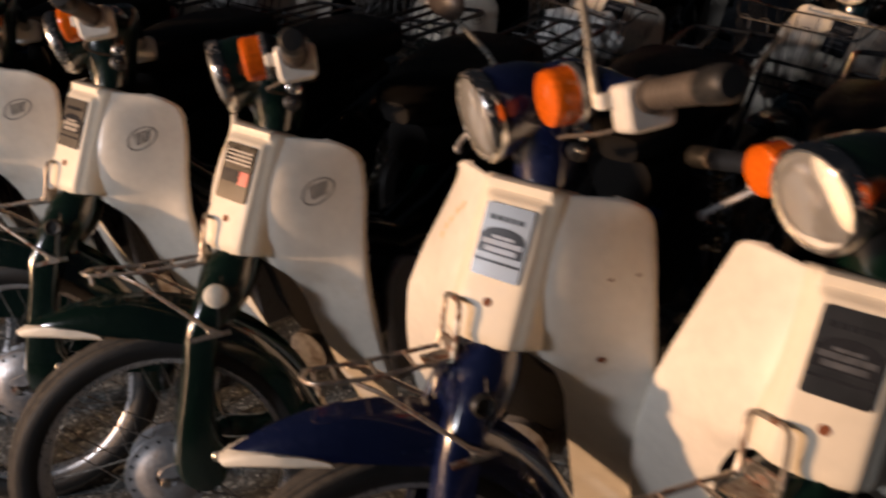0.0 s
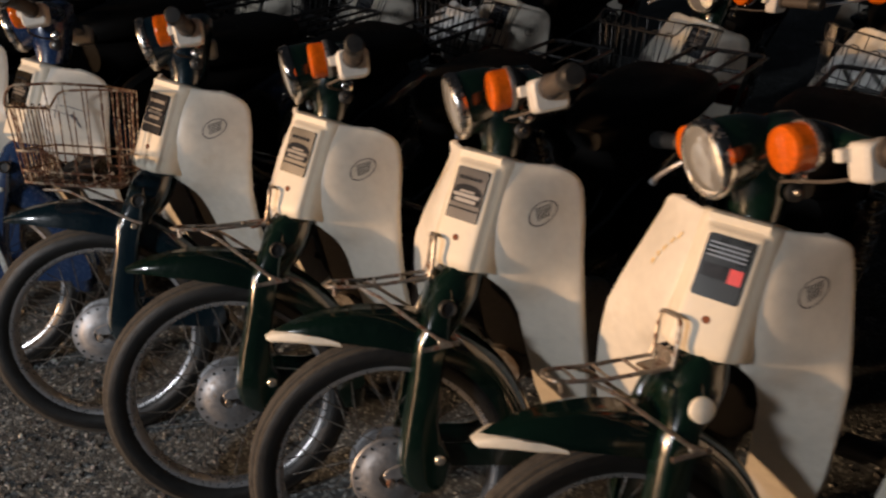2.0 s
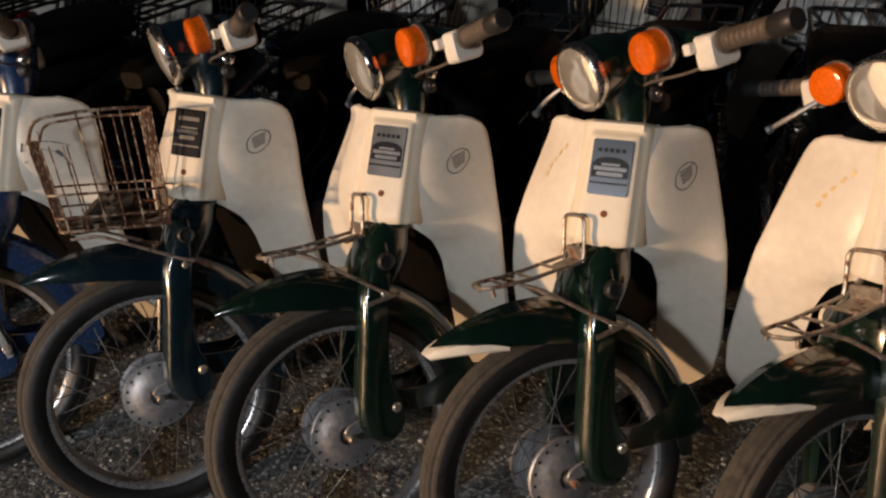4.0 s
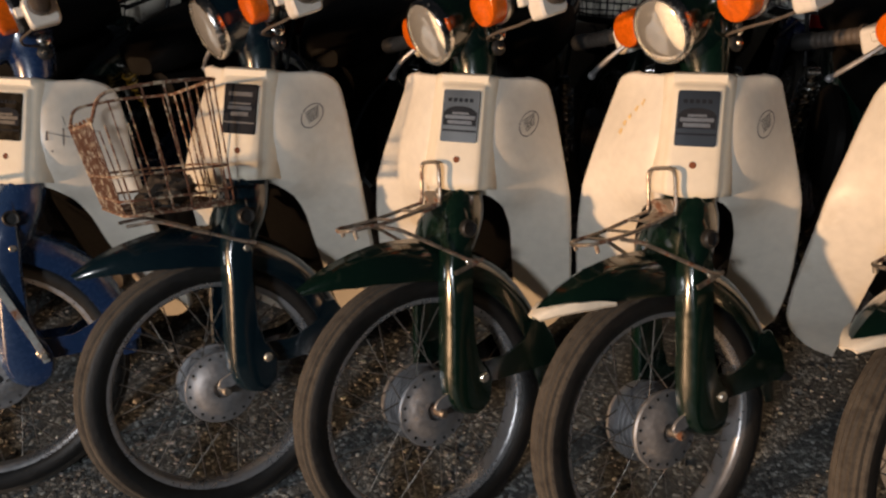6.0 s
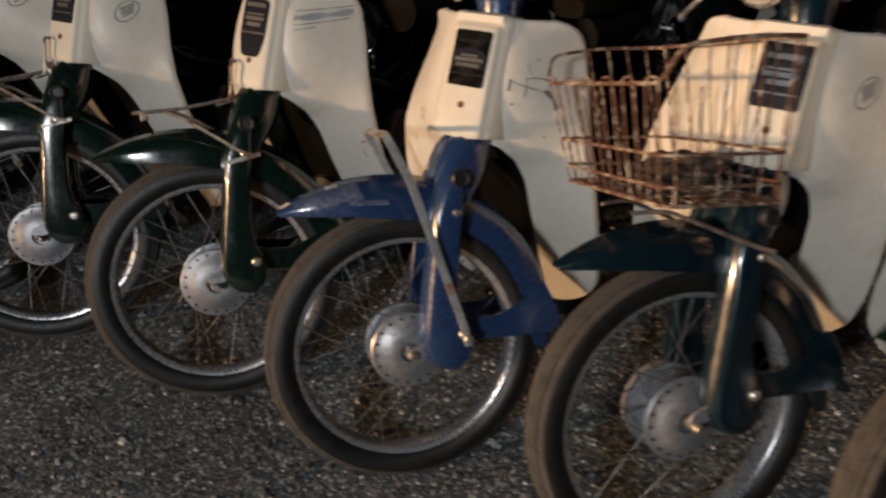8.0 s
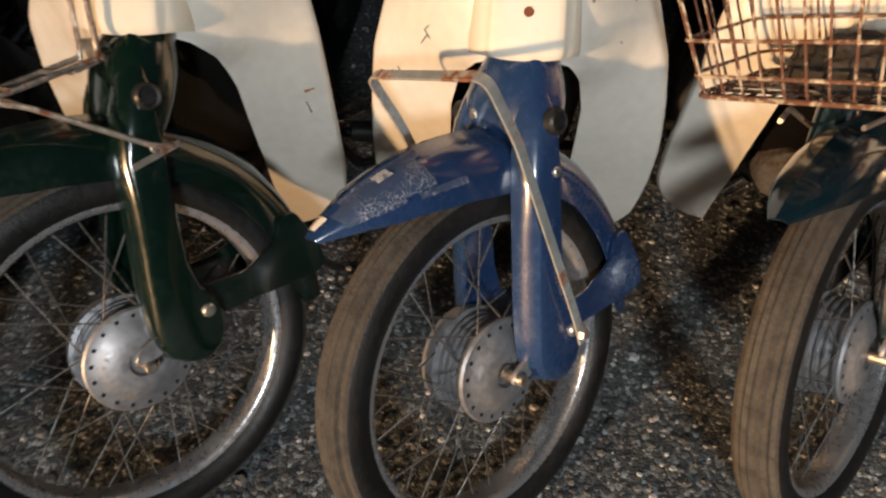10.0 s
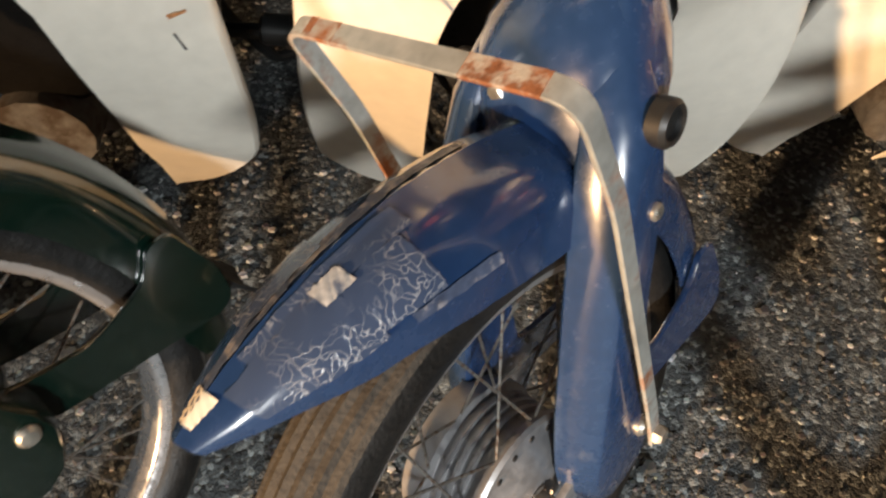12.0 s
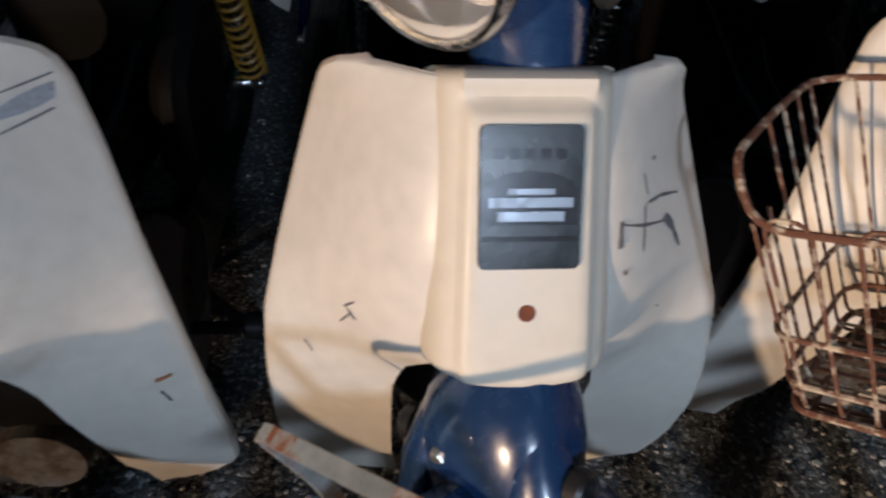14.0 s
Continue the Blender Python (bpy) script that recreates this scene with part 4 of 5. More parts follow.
def footrest(bm):
    tube(bm, [(-0.24, 0.52, 0.225), (0.24, 0.52, 0.225)], 0.009, 8)
    for s in (-1, 1):
        lathe(bm, [(0, 0.014), (0.004, 0.019), (0.085, 0.019), (0.09, 0.014)], Matrix.Translation((s * 0.2 - 0.045, 0.52, 0.228)), seg=12)


def main_stand(bm):
    for s in (-1, 1):
        tube(bm, rounded([(s * 0.06, 0.62, 0.2), (s * 0.09, 0.66, 0.1), (s * 0.13, 0.70, 0.01), (s * 0.16, 0.72, 0.008)], 0.02), 0.009, 8)
    tube(bm, [(-0.1, 0.665, 0.09), (0.1, 0.665, 0.09)], 0.008, 8)


def steer_tube(bm):
    loft(bm, [[Vector((0.024 * math.cos(a), on_axis(z) + 0.024 * math.sin(a), z)) for a in [2 * math.pi * k / 14 for k in range(14)]] for z in (0.6, 0.78)])


def air_box(bm):
    """The black air cleaner behind the steering head, widened to darken the open gap."""
    secs = []
    for z, w, y0, y1 in ((0.30, 0.030, 0.30, 0.36), (0.33, 0.060, 0.29, 0.37), (0.38, 0.088, 0.275, 0.37), (0.46, 0.094, 0.25, 0.36), (0.53, 0.080, 0.225, 0.34), (0.60, 0.045, 0.215, 0.32)):
        secs.append([Vector((w * math.copysign(abs(math.cos(a)) ** 0.6, math.cos(a)), (y0 + y1) / 2 + (y1 - y0) / 2 * math.copysign(abs(math.sin(a)) ** 0.6, math.sin(a)), z)) for a in [2 * math.pi * k / 24 for k in range(24)]])
    loft(bm, secs)


def wing_strip(points, width, off=-0.0016):
    """A thin mark that follows the shield: a line of (x, z) points of some width."""
    def build(bm):
        fine = []
        for (a, b), (c, d) in zip(points, points[1:]):
            n = max(2, int(math.hypot(c - a, d - b) / 0.006))
            fine += [(a + (c - a) * k / n, b + (d - b) * k / n) for k in range(n)]
        fine.append(points[-1])
        rows = []
        for i, (x, z) in enumerate(fine):
            p, q = fine[max(0, i - 1)], fine[min(len(fine) - 1, i + 1)]
            l = math.hypot(q[0] - p[0], q[1] - p[1]) or 1
            nx, nz = -(q[1] - p[1]) / l, (q[0] - p[0]) / l
            w = width * (0.35 + 0.65 * abs(math.sin(2.3 * i + 40 * x + 1))) / 2
            rows.append([wing_point(x + nx * w, z + nz * w, off), wing_point(x, z, off - 0.0003), wing_point(x - nx * w, z - nz * w, off)])
        rings = [ring(bm, r) for r in rows]
        for a, b in zip(rings, rings[1:]):
            bridge(bm, a, b, False)
    return build


def fender_patch(t0, t1, k0, k1, off=0.0012):
    """A film that clings to the mudguard between two angles (degrees) and two places round its section (0 to 1)."""
    def build(bm):
        rows = []
        for i in range(9):
            deg = t0 + (t1 - t0) * i / 8
            t = (deg - 64) / 134
            w = interp([(0, 0.010), (0.03, 0.022), (0.08, 0.034), (0.16, 0.042), (0.26, 0.045), (1, 0.042)], t) + off
            dep = interp([(0, 0.008), (0.04, 0.024), (0.10, 0.044), (0.2, 0.060), (0.32, 0.066), (0.45, 0.062)], t)
            row = []
            for j in range(9):
                a = math.pi * (k0 + (k1 - k0) * j / 8)
                rr = fender_rho(deg) + off + 0.0006 * math.sin(9 * i + 5 * j) - dep * (1 - math.sin(a) ** 0.62) + 0.0025 * max(0, 1 - abs(w * math.cos(a)) / 0.008)
                row.append(Vector((w * math.cos(a), -rr * math.cos(radians(deg)), rr * math.sin(radians(deg)))) + FRONT)
            rows.append(row)
        rings = [ring(bm, r) for r in rows]
        for a, b in zip(rings, rings[1:]):
            bridge(bm, a, b, False)
    return build


def yard(x):
    """The yard rises a little towards the row's end."""
    return 0.02 * min(2.2, max(0, x + 0.4))


def moped(label, paint, place, rot=-4.0, lean=0.0, steer=STEER, tip=False, plate="dark", badge=True, carrier="rack", mirrors=False, reflector=False, near=True, hole=True, size=1.0, nod=0.0, ride=0.0, sink=0.0, group="mopeds in the front row"):
    S = steering(steer)
    low = Matrix.Translation((0, 0, ride))
    centre = S @ low @ FRONT
    ax = (S.to_3x3() @ Vector((1, 0, 0)))
    lift = (TYRE - TYRE_R) * math.sqrt(1 - ax.z ** 2) + TYRE_R - centre.z
    top = new("moped")
    top.matrix_world = pose(place[0], place[1], (lift - 0.002) * size + yard(place[0]) - sink, nod, lean, rot) @ Matrix.Scale(size, 4)
    tagged(top, label, "moped", group)
    wheel(top, S @ low @ Matrix.Translation(FRONT), near, "front_wheel")
    wheel(top, Matrix.Translation(REAR - Vector((0, 0, lift))), False, "rear_wheel")
    part("fender", "f", fender, paint, top, "", S @ low)
    for s in (1, -1):
        part("fender_skirt", s, fender_skirt(s), paint, top, "", S)
        leg = part("fork_leg", s, fork_leg(s), paint, top, "", S)
        part("link_arm", s, link_arm(s), ALLOY, top, "", S)
        part("pivot_bolt", s, button(0.0085, 0.007), BOLT, leg, "", sideways(s * 0.0705, 0.044, 0.276, s))
        if reflector:
            part("reflector", "r", button(0.018, 0.01, 22), WHITE, leg, "round white reflector", sideways(s * 0.0705, 0.103, 0.522, s))
        else:
            part("grommet", "g", grommet, BLACK, leg, "black rubber grommet", sideways(s * 0.0705, 0.103, 0.522, s))
        part("leg_bolt", "b", button(0.006, 0.004), BOLT, leg, "", sideways(s * 0.0735, 0.083, 0.472, s))
    part("fork_crown", "c", fork_crown, paint, top, "", S)
    part("crown_seam", "c", crown_seam, paint, top, "", S)
    part("mudflap", "m", mudflap, BLACK, top, "black rubber mudflap", S)
    if tip:
        part("fender_tip", "t", fender_tip, WHITE, top, "white rubber mudguard lip", S @ low)
    # lamp and bars
    part("neck", "n", neck, paint, top, "", S)
    shell = part("headlamp", "s", lamp_shell, paint, top, "", S)
    part("rim", "r", lamp_rim, CHROME, shell, "chrome lamp rim")
    part("lens", "l", lamp_lens, GLASS, shell, "clear ribbed headlamp glass").visible_shadow = False
    part("bowl", "b", lamp_bowl, REFLECTOR, shell)
    part("bulb", "u", lamp_bulb, BULB, shell, "small yellow bulb")
    lock = part("ignition_lock", "i", button(0.013, 0.008, 20), BLACK, top, "black ignition lock with a steel barrel", S @ sideways(0.046, 0.278, 0.775))
    part("barrel", "b", button(0.0065, 0.011, 16), CHROME, lock)
    for s in (1, -1):
        part("handlebar", s, bar_half(s), paint, top, "", S)
        part("switch_box", s, switch_box(s), SWITCH, top, "off-white switch housing", S)
        hold = part("grip", s, grip(s), GRIP, top, "worn brown-grey rubber grip", S)
        part("end_cap", s, grip_end(s), BLACK, hold, "black rubber end cap")
        body = part("blinker", s, blinker_body(s), BLACK, top, "", S)
        part("lens", ("bl", s), blinker_lens(s), AMBER, body, "amber indicator lens")
        part("ring", ("br", s), blinker_ring(s), BLINKRING, body)
        if mirrors:
            stem = part("mirror_stem", s, mirror_stem(s), BOLT, top, "", S)
            part("mirror_housing", s, mirror_head(s), MIRRORBACK, stem, "faded brown-black mirror housing")
            part("mirror_glass", s, mirror_face(s), MIRROR, stem)
    if carrier != "bar":
        part("brake_lever", "b", brake_lever, ALLOY, top, "", S)
    part("cable", "c", cable, GRIP, top, "", S)
    part("ignition_lock", "k", button(0.011, 0.006), CHROME, top, "", S @ sideways(0.05, 0.285, 0.796))
    # carriers
    if carrier == "rack":
        rods = part("front_carrier", "r", carrier_rods, RUST, top, "small wire luggage carrier, chrome gone rusty", S @ Matrix.Translation((0, 0, -0.03)))
        part("loop", "l", carrier_loop, RUST, rods)
        part("bracket", "b", carrier_bracket, RUST, rods)
        for s in (1, -1):
            part("strut", s, carrier_strut(s), RUST, rods)
            part("clip", s, strut_clip(s), RUST, rods)
    if carrier in ("basket", "black basket"):
        wire = RUSTWIRE if carrier == "basket" else BLACKWIRE
        bk = part("basket", "top", basket_ring(1.0, 0.0027, 0.26), wire, top, "rusty wire basket" if carrier == "basket" else "black wire basket", S @ Matrix.Translation((0, 0, -0.02)))
        part("ring", "mid", basket_ring(0.32, 0.0022), wire, bk)
        part("ring", "low", basket_ring(0.12, 0.0022), wire, bk)
        part("ring", "bot", basket_ring(0.0, 0.0028), wire, bk)
        for k in range(7):
            for along in (True, False):
                part("wire", ("floor", k, along), floor_wire(-0.9 + 0.3 * k, along), wire, bk)
        for side in ("front", "back", "left", "right"):
            for k in range(6):
                part("wire", (side, k), basket_hoop(side, k), wire, bk)
        for s in (1, -1):
            part("stay", s, basket_stay(s), RUST, bk)
    if carrier == "bar":
        bar = part("flat_bar", "f", flat_bar, BARSTEEL, top, "bent flat steel bar with rust patches", S)
        for k, (x0, x1) in enumerate(((0.040, 0.0830), (-0.046, -0.043), (-0.066, -0.061))):
            part("rust_patch", k, bar_rust(x0, x1), BARRUST, bar, "orange-brown rust")
        part("bolt", "front", button(0.008, 0.007, 6), BOLT, bar, "", forward(-0.022, on_axis(0.535) - 0.052, 0.535))
        for s in (1, -1):
            part("bolt", "x", button(0.008, 0.008, 6), BOLT, bar, "", sideways(0.083 if s > 0 else -0.0755, 0.046, 0.272, s))
    # fixed bodywork
    part("leg_shield", carrier == "bar", leg_shield(carrier == "bar"), CREAM, top, "scuffed cream plastic leg shield")
    cov = part("front_cover", "c", front_cover, COVER, top, "ivory plastic steering head cover")
    if hole:
        part("bolt_hole", "h", cover_hole, RUSTHOLE, cov, "rusty screw hole")
    if badge:
        emblem = part("wing_badge", "b", wing_badge, LOGO, top, "worn round grey emblem")
        for k in range(6):
            part("bar", ("e", k), emblem_bar(k), LOGO, emblem)
    kind = "shield" if plate == "shield" else "square"
    pl = part("badge_plate", kind, badge_plate(kind), DARKPLATE if plate in ("dark", "shield") else STEELPLATE if plate == "steel" else DIMMEDPLATE if plate in ("dull", "red") else SILVERPLATE, cov, "metal badge plate")
    if plate in ("steel", "silver", "dull"):
        part("field", "arch", plate_patch(arch_field()), DARKPLATE, pl)
        part("field", "low", plate_patch(box_outline(-0.029, 0.6755, 0.029, 0.678)), DARKPLATE, pl)
        for i, (a, b, c, d) in enumerate(((-0.025, 0.693, 0.025, 0.698), (-0.02, 0.686, 0.02, 0.691), (-0.014, 0.6995, 0.014, 0.7025))):
            part("bar", ("s", i), plate_patch(box_outline(a, b, c, d), 0.0026), PLATEBAR, pl)
        for i in range(5):
            part("bar", ("d", i), plate_patch(box_outline(-0.022 + 0.009 * i, 0.717, -0.016 + 0.009 * i, 0.722), 0.0022), DARKPLATE, pl)
    elif plate == "red":
        part("field", "dark", plate_patch(box_outline(-0.026, 0.684, 0.008, 0.70)), DARKPLATE, pl)
        part("field", "red", plate_patch(box_outline(0.010, 0.683, 0.027, 0.70)), REDPRINT, pl)
        for i in range(4):
            part("bar", ("r", i), plate_patch(box_outline(-0.026, 0.708 + 0.005 * i, 0.026, 0.710 + 0.005 * i)), PLATEBAR, pl)
    else:
        for i, (a, b, c, d) in enumerate(((-0.022, 0.716, 0.022, 0.722), (-0.022, 0.696, 0.022, 0.7015), (-0.016, 0.687, 0.016, 0.693), (-0.02, 0.704, 0.02, 0.7065), (-0.028, 0.6765, 0.028, 0.6785))):
            part("bar", ("k", i), plate_patch(box_outline(a, b, c, d)), PLATEBAR, pl)
    part("head_tube", "h", steer_tube, paint, top)
    part("main_frame", "m", main_frame, paint, top)
    part("air_box", "a", air_box, SEAT_AND_SHADE, top)
    crank = part("engine", "e", engine, ENGINE, top)
    for s in (1, -1):
        part("crankcase_cover", s, crankcase_cover(s), ALLOY, crank, "dull grey cast cover")
    part("cylinder", "c", cylinder, ENGINE, crank)
    part("cylinder_head", "h", cylinder_head, ENGINE, crank)
    for i in range(9):
        part("cooling_fin", "f", cooling_fin, ENGINE, crank, place=Matrix.Translation((0, 0.018 * i, 0)))
    part("exhaust", "x", exhaust, CHROME, top)
    part("chain_case", "c", chain_case, paint, top)
    part("footrest", "f", footrest, BLACK, top)
    part("main_stand", "s", main_stand, BLACK, top, place=Matrix.Translation((0, 0, -lift)))
    # tank coloured near-black in place of the shade under the saddle
    part("fuel_tank", "t", tank, SEAT_AND_SHADE, top)
    part("seat", "s", seat, SEAT_AND_SHADE, top, "black vinyl saddle")
    part("rear_fender", "r", rear_fender, paint, top)
    # rack blackened so that it sinks into the unlit rear of the bike
    rack = part("rear_rack", "r", rack_frame, BLACKWIRE, top)
    for x in (-0.035, 0.035):
        part("slat", x, rack_slat(x), BLACKWIRE, rack)
    for y in (1.02, 1.2):
        part("crossbar", y, rack_crossbar(y), BLACKWIRE, rack)
    for s in (1, -1):
        part("stay", s, rack_stay(s), BLACKWIRE, rack)
    part("tail_lamp", "t", tail_lamp, REDLENS, top)
    for s in (1, -1):
        # enamelled covers made near-black, as if the shade lay on them
        part("side_cover", s, side_cover(s), SEAT_AND_SHADE, top)
        damper = part("shock_absorber", s, shock(s), CHROME, top)
        part("coil_spring", s, coil_spring(s), YELLOWSPRING if plate == "shield" else CHROME, damper, "yellow coil spring" if plate == "shield" else "")
    return top


# ---------------------------------------------------------------- ground
def ground_material():
    m = bpy.data.materials.new("dark_gravel")
    m.use_nodes = True
    nt = m.node_tree
    n, ln = nt.nodes, nt.links
    b = n["Principled BSDF"]
    tc = n.new("ShaderNodeTexCoord")
    v = n.new("ShaderNodeTexVoronoi")
    v.inputs["Scale"].default_value = 150
    w = n.new("ShaderNodeTexVoronoi")
    w.inputs["Scale"].default_value = 340
    g = n.new("ShaderNodeTexNoise")
    g.inputs["Scale"].default_value, g.inputs["Detail"].default_value = 3.5, 6
    for t in (v, w, g):
        ln.new(tc.outputs["Object"], t.inputs["Vector"])
    cr = n.new("ShaderNodeValToRGB")
    e = cr.color_ramp.elements
    e[0].position, e[0].color = 0.0, (0.0451, 0.0499, 0.0532, 1)
    e[1].position, e[1].color = 1.0, (0.4082, 0.4507, 0.4562, 1)
    for p, c in ((0.55, (0.0751, 0.0828, 0.0861, 1)), (0.8, (0.1505, 0.1645, 0.1668, 1)), (0.93, (0.2578, 0.2801, 0.2803, 1))):
        k = e.new(p)
        k.color = c
    sep = n.new("ShaderNodeSeparateColor")
    ln.new(v.outputs["Color"], sep.inputs[0])
    ln.new(sep.outputs[0], cr.inputs[0])
    mul = n.new("ShaderNodeMix")
    mul.data_type, mul.blend_type = "RGBA", "MULTIPLY"
    mul.inputs[0].default_value = 0.8
    mr = n.new("ShaderNodeMapRange")
    mr.inputs[1].default_value, mr.inputs[2].default_value, mr.inputs[3].default_value, mr.inputs[4].default_value = 0.3, 0.7, 0.5, 1.3
    ln.new(g.outputs["Fac"], mr.inputs[0])
    ln.new(cr.outputs[0], mul.inputs[6])
    ln.new(mr.outputs[0], mul.inputs[7])
    ln.new(mul.outputs[2], b.inputs["Base Color"])
    b.inputs["Roughness"].default_value = 0.55
    add = n.new("ShaderNodeMath")
    add.operation = "ADD"
    ln.new(v.outputs["Distance"], add.inputs[0])
    ln.new(w.outputs["Distance"], add.inputs[1])
    bp = n.new("ShaderNodeBump")
    bp.invert = True
    bp.inputs["Strength"].default_value, bp.inputs["Distance"].default_value = 0.6, 0.003
    ln.new(add.outputs[0], bp.inputs["Height"])
    ln.new(bp.outputs[0], b.inputs["Normal"])
    return m


def ground():
    bm = bmesh.new()
    xs = (-60, -0.4, 1.8, 60)
    rows = [ring(bm, [(x, y, yard(x)) for x in xs]) for y in (-60, 60)]
    bridge(bm, rows[0], rows[1], False)
    me = bpy.data.meshes.new("ground")
    bm.to_mesh(me)
    bm.free()
    me.materials.append(ground_material())
    return tagged(new("ground", me), "dark damp gravel yard", "ground", kind="structure")


def stone_material():
    m = bpy.data.materials.new("gravel_stone")
    m.use_nodes = True
    nt = m.node_tree
    n, ln = nt.nodes, nt.links
    b = n["Principled BSDF"]
    geo = n.new("ShaderNodeNewGeometry")
    cr = n.new("ShaderNodeValToRGB")
    e = cr.color_ramp.elements
    e[0].position, e[0].color = 0.0, (0.0502, 0.0530, 0.0558, 1)
    e[1].position, e[1].color = 1.0, (0.6919, 0.7000, 0.6805, 1)
    for p, c in ((0.5, (0.1004, 0.1036, 0.1060, 1)), (0.75, (0.1674, 0.1710, 0.1685, 1)), (0.9, (0.4464, 0.4440, 0.4237, 1))):
        e.new(p).color = c
    ln.new(geo.outputs["Random Per Island"], cr.inputs[0])
    no = n.new("ShaderNodeTexNoise")
    no.inputs["Scale"].default_value = 160
    mul = n.new("ShaderNodeMix")
    mul.data_type, mul.blend_type = "RGBA", "MULTIPLY"
    mul.inputs[0].default_value = 0.6
    ln.new(cr.outputs[0], mul.inputs[6])
    ln.new(no.outputs["Color"], mul.inputs[7])
    ln.new(mul.outputs[2], b.inputs["Base Color"])
    b.inputs["Roughness"].default_value = 0.6
    return m


def gravel():
    rng = random.Random(4)
    verts, faces = [], []
    base = [(1, 0, 0), (0.3, 0.95, 0), (-0.8, 0.6, 0), (-0.8, -0.6, 0), (0.3, -0.95, 0)]
    for i in range(30000):
        x, y = (rng.uniform(-3.4, 1.9), rng.uniform(-1.1, 1.6)) if i % 3 else (rng.uniform(-1.9, -0.3), rng.uniform(-0.5, 1.0))
        r = 0.0020 + 0.0048 * rng.random() ** 2.8 + (0.005 if rng.random() < 0.04 else 0)
        a, h = rng.uniform(0, 6.28), r * rng.uniform(0.3, 0.75)
        k = len(verts)
        ca, sa = math.cos(a), math.sin(a)
        for s, z in ((1, -0.001), (0.72, h)):
            for px, py, _ in base:
                q = s * r * rng.uniform(0.75, 1.2)
                verts.append((x + (px * ca - py * sa) * q, y + (px * sa + py * ca) * q * 0.8, yard(x) + z * rng.uniform(0.8, 1.1)))
        faces += [(k + i, k + (i + 1) % 5, k + 5 + (i + 1) % 5, k + 5 + i) for i in range(5)] + [(k + 5, k + 6, k + 7, k + 8, k + 9)]
    me = bpy.data.meshes.new("gravel")
    me.from_pydata(verts, [], faces)
    me.materials.append(stone_material())
    return tagged(new("gravel", me), "loose small stones scattered over the yard", "gravel", kind="stuff")


ground()
gravel()

# ---------------------------------------------------------------- the front row
moped("dark green moped with a cream leg shield and wire carrier", GREEN, (1.235, -0.065), size=1.03, ride=0.013, carrier="rack", plate="silver", badge=False)
navy = moped("navy blue moped with mirrors and a cream leg shield", NAVY, (0.865, -0.025), size=1.03, tip=True, mirrors=True, plate="silver", badge=False)
red = moped("dark green moped with a red mark on its badge plate", GREEN, (0.404, 0.037), rot=-6, tip=True, plate="red", reflector=True)
lip = moped("dark green moped with a white mudguard lip and wire carrier", GREEN, (0.013, 0.076), rot=-8, lean=-1.8, tip=True, plate="steel")
moped("dark green moped with a rusty wire carrier", GREEN, (-0.378, 0.082), rot=-5.1, lean=0.4, nod=-1.5, plate="silver")
teal = moped("blue-black moped with a rusty wire basket", TEAL, (-0.767, 0.102), lean=1.2, carrier="basket")
blue = moped("blue moped with a bent steel bar over its mudguard", BLUE, (-1.198, 0.085), rot=-5, ride=0.013, sink=0.006, carrier="bar", plate="dull", badge=False)
shieldplate = moped("dark green moped with a shield-shaped badge plate", GREEN, (-1.628, 0.108), rot=-5.7, plate="shield", badge=False)
moped("dark green moped with a wire carrier, dim in the row", GREEN, (-2.10, 0.10))
moped("dark green moped at the dim end of the row", GREEN, (-2.45, 0.12))
moped("dark green moped at the far end of the row", GREEN, (-2.86, 0.14))

# marks on the shields
for bike, dx in ((navy, 0.0), (red, 0.004), (lip, -0.004)):
    for k, (x, z) in enumerate(((-0.078, 0.712), (-0.088, 0.700), (-0.098, 0.684), (-0.106, 0.670), (-0.112, 0.655))):
        part("glue_stain", (k, dx), wing_strip([(x + dx, z), (x + dx - 0.004, z - 0.009)], 0.005), YELLOWED, bike, "yellow glue stain")
part("rust_spot", "d", wing_strip([(0.118, 0.556), (0.126, 0.553)], 0.008), RUSTHOLE, navy)
part("rust_spot", "d2", wing_strip([(0.112, 0.655), (0.116, 0.655)], 0.003), RUSTHOLE, navy)
part("rust_spot", "d3", wing_strip([(0.135, 0.652), (0.139, 0.652)], 0.003), RUSTHOLE, navy)
SCRATCHES = (((0.0646, 0.670), (0.0649, 0.654), 0.0045), ((0.065, 0.668), (0.107, 0.646), 0.0016), ((0.109, 0.647), (0.119, 0.634), 0.005), ((0.119, 0.634), (0.1285, 0.616), 0.0026),
             ((0.0853, 0.670), (0.0866, 0.640), 0.0016), ((0.089, 0.669), (0.102, 0.665), 0.0018), ((0.102, 0.665), (0.124, 0.651), 0.0018), ((0.0916, 0.694), (0.0936, 0.694), 0.003),
             ((0.0826, 0.690), (0.0873, 0.675), 0.0012), ((0.0705, 0.635), (0.0727, 0.633), 0.0045), ((0.114, 0.5756), (0.126, 0.565), 0.0022),
             ((-0.108, 0.590), (-0.115, 0.581), 0.0016), ((-0.115, 0.581), (-0.108, 0.573), 0.0016), ((-0.111, 0.577), (-0.119, 0.562), 0.0014), ((-0.150, 0.520), (-0.144, 0.507), 0.0014))
for k, (a, b, w) in enumerate(SCRATCHES):
    part("scuff", k, wing_strip([a, b], w), SCUFF, blue, "black scuff mark")
part("rust_spot", "g", wing_strip([(0.158, 0.465), (0.171, 0.469)], 0.005), RUSTSTREAK, shieldplate, "orange rust streak")
part("scuff", "g", wing_strip([(0.158, 0.448), (0.162, 0.430)], 0.0025), LOGO, shieldplate)
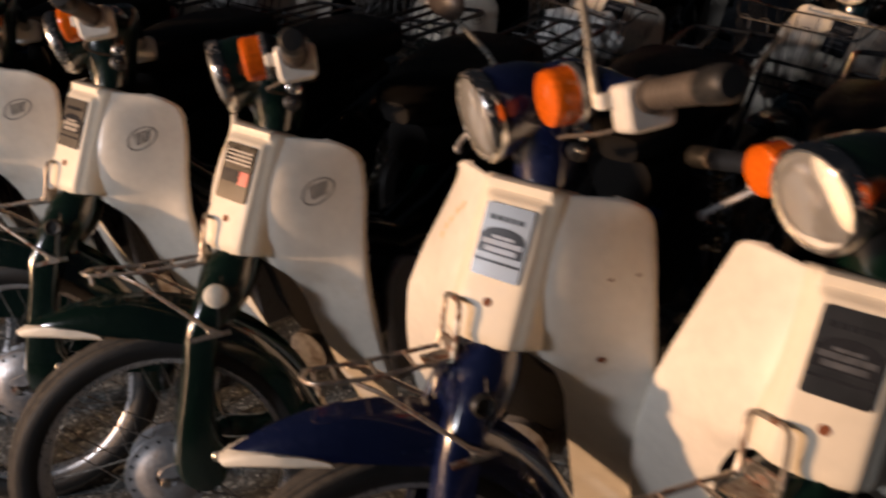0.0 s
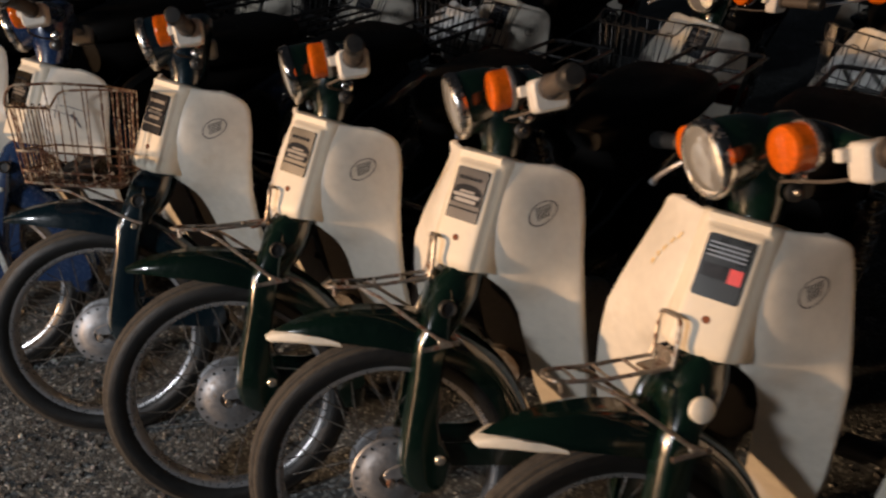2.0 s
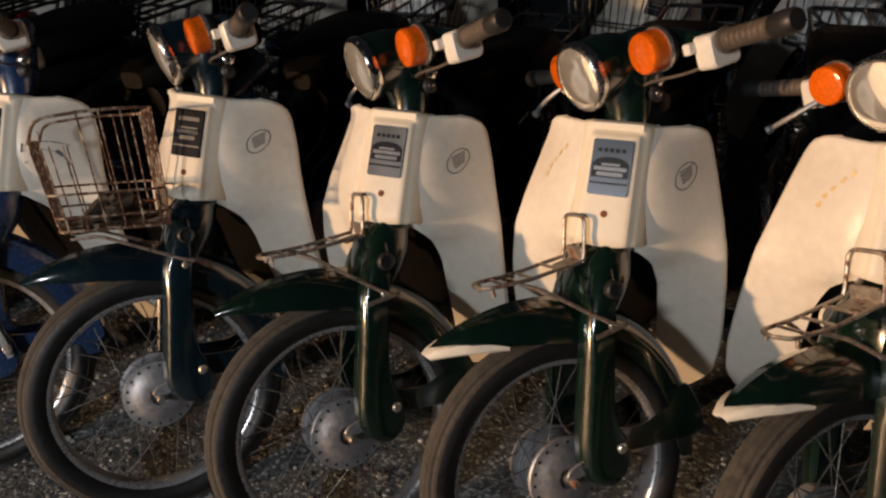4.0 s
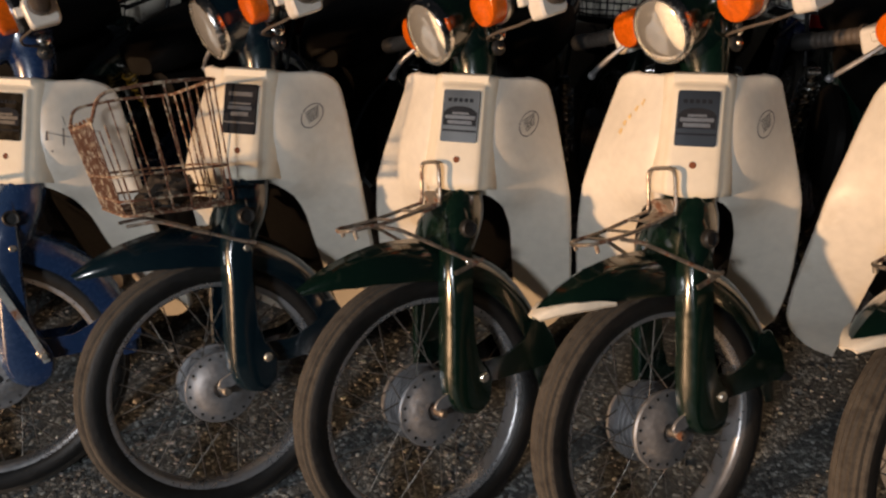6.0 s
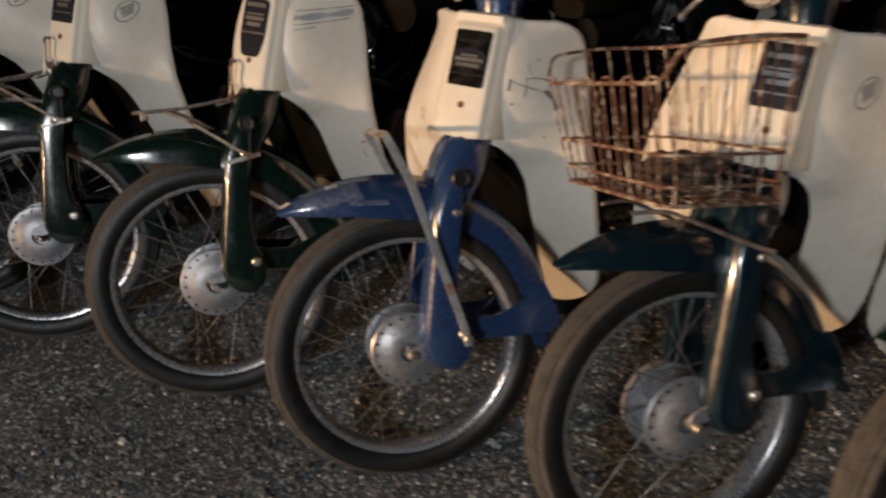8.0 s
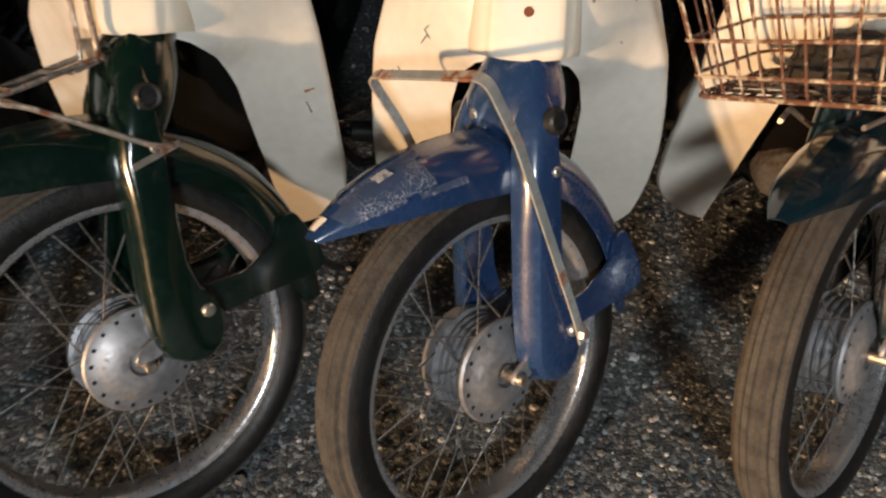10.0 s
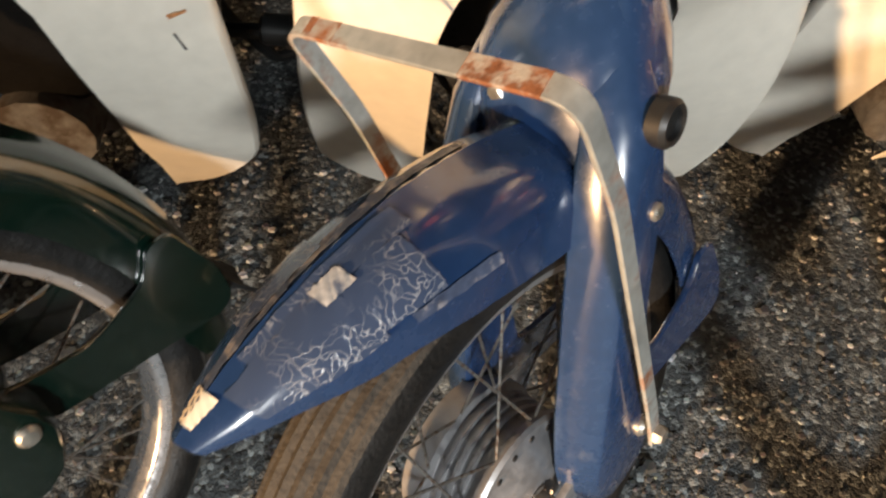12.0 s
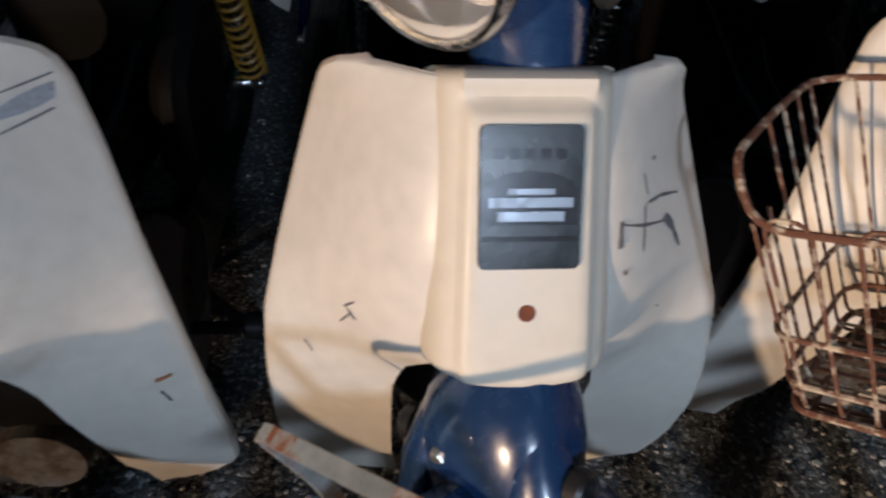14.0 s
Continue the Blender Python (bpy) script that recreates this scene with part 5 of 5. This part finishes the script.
for k, (z, w) in enumerate(((0.712, 0.0016), (0.690, 0.0016), (0.701, 0.012), (0.682, 0.003))):
    part("decal_line", k, wing_strip([(0.066 if k < 3 else 0.07, z), (0.130 if k < 3 else 0.095, z + 0.002)], w), SCUFF if k < 2 else DECAL, shieldplate, "worn grey decal")
FENDER = steering(STEER) @ Matrix.Translation((0, 0, 0.013))
for key, t0, t1, k0, k1, what in (("t", 69, 81, 0.07, 0.40, "crinkled clear tape on the scraped mudguard"), ("u", 80, 89, 0.10, 0.36, "clear tape, wrinkled at its edge"), ("v", 72, 91, 0.36, 0.47, "narrow strip of clear tape"), ("w", 74, 84, 0.55, 0.74, "clear tape on the far flank")):
    part("tape", key, fender_patch(t0, t1, k0, k1, 0.0010 + 0.0002 * k0), TAPE, blue, what, FENDER)
for key, t0, t1, k0, k1 in (("a", 66, 79, 0.505, 0.60), ("b", 78, 92, 0.515, 0.585), ("c", 91, 104, 0.53, 0.60), ("d", 84, 97, 0.055, 0.095)):
    part("scraped_edge", key, fender_patch(t0, t1, k0, k1, 0.0007), SCRAPED, blue, "paint scraped to pale grey primer", FENDER)
part("sticker", "s", fender_patch(79.5, 83, 0.33, 0.43, 0.0019), STICKER, blue, "torn pale paper sticker", FENDER)
part("paint_chip", "c", fender_patch(65.5, 68.5, 0.40, 0.62, 0.0009), COVER, blue, "bare chip at the tip", FENDER)


def crumpled_rag():
    bm = bmesh.new()
    bmesh.ops.create_icosphere(bm, subdivisions=4, radius=1)
    for v in bm.verts:
        k = 1 + 0.35 * noise.noise(v.co * 2.2) + 0.16 * noise.noise(v.co * 6)
        v.co = Vector((v.co.x * 0.07 * k, v.co.y * 0.045 * k, v.co.z * 0.028 * k))
    ob = new("crumpled_rag", finish(bm, "crumpled_rag", [material("dark_dirty_cloth", (0.035, 0.028, 0.022), 0.9, vary=0.5, scale=60, bump=0.5)]))
    ob.matrix_world = teal.matrix_world @ steering(STEER) @ Matrix.Translation(basket_point(0.05, 0.1, 0) + Vector((0, 0, 0.004)))
    return tagged(ob, "crumpled dark dirty rag lying in the wire basket", "rag")


crumpled_rag()

# ---------------------------------------------------------------- the rows behind
behind = []
for i, x in enumerate((-2.55, -1.9, -1.33, -0.77, -0.10, 0.43, 1.05, 1.62)):
    behind.append(moped("dark leaning moped with a black wire basket, in the unlit row", (TEAL, GREEN, NAVY)[i % 3], (x, 1.45 + 0.03 * (i % 2)), rot=-4 + 2 * (i % 3), lean=11 + (i % 3), steer=(-20, -30, -10)[i % 3], carrier="black basket", near=False, group="mopeds in the row behind"))
for i, x in enumerate((-3.3, -2.5, -1.7, -1.0, -0.3, 0.4, 1.1, 1.9)):
    src = behind[(3 * i + 1) % 8]
    far = copy_thing(src, pose(x, 3.2 + 0.08 * (i % 3), src.matrix_world.translation.z - yard(src.matrix_world.translation.x) + yard(x), 0, 9 + i % 3, -6 + 3 * (i % 4)))
    tagged(far, "dark moped with a black wire basket, far back in the yard", "moped", "mopeds in the third row")


def plastic_bag(bike, deg):
    bm = bmesh.new()
    bmesh.ops.create_icosphere(bm, subdivisions=4, radius=1)
    for v in bm.verts:
        k = 1 + 0.3 * noise.noise(v.co * 1.9) + 0.15 * abs(noise.noise(v.co * 5))
        v.co = Vector((v.co.x * 0.115 * k, v.co.y * 0.06 * k, v.co.z * 0.085 * k))
    ob = new("plastic_bag", finish(bm, "plastic_bag", [material("white_film", (0.7, 0.7, 0.68), 0.35, vary=0.1, bump=0.5, bump_scale=50)]))
    ob.matrix_world = bike.matrix_world @ steering(deg) @ Matrix.Translation(basket_point(0, 0, 0) + Vector((0, 0, 0.055)))
    return tagged(ob, "crumpled white plastic bag stuffed in a black wire basket", "bag")


plastic_bag(behind[5], -10)
plastic_bag(behind[3], -20)
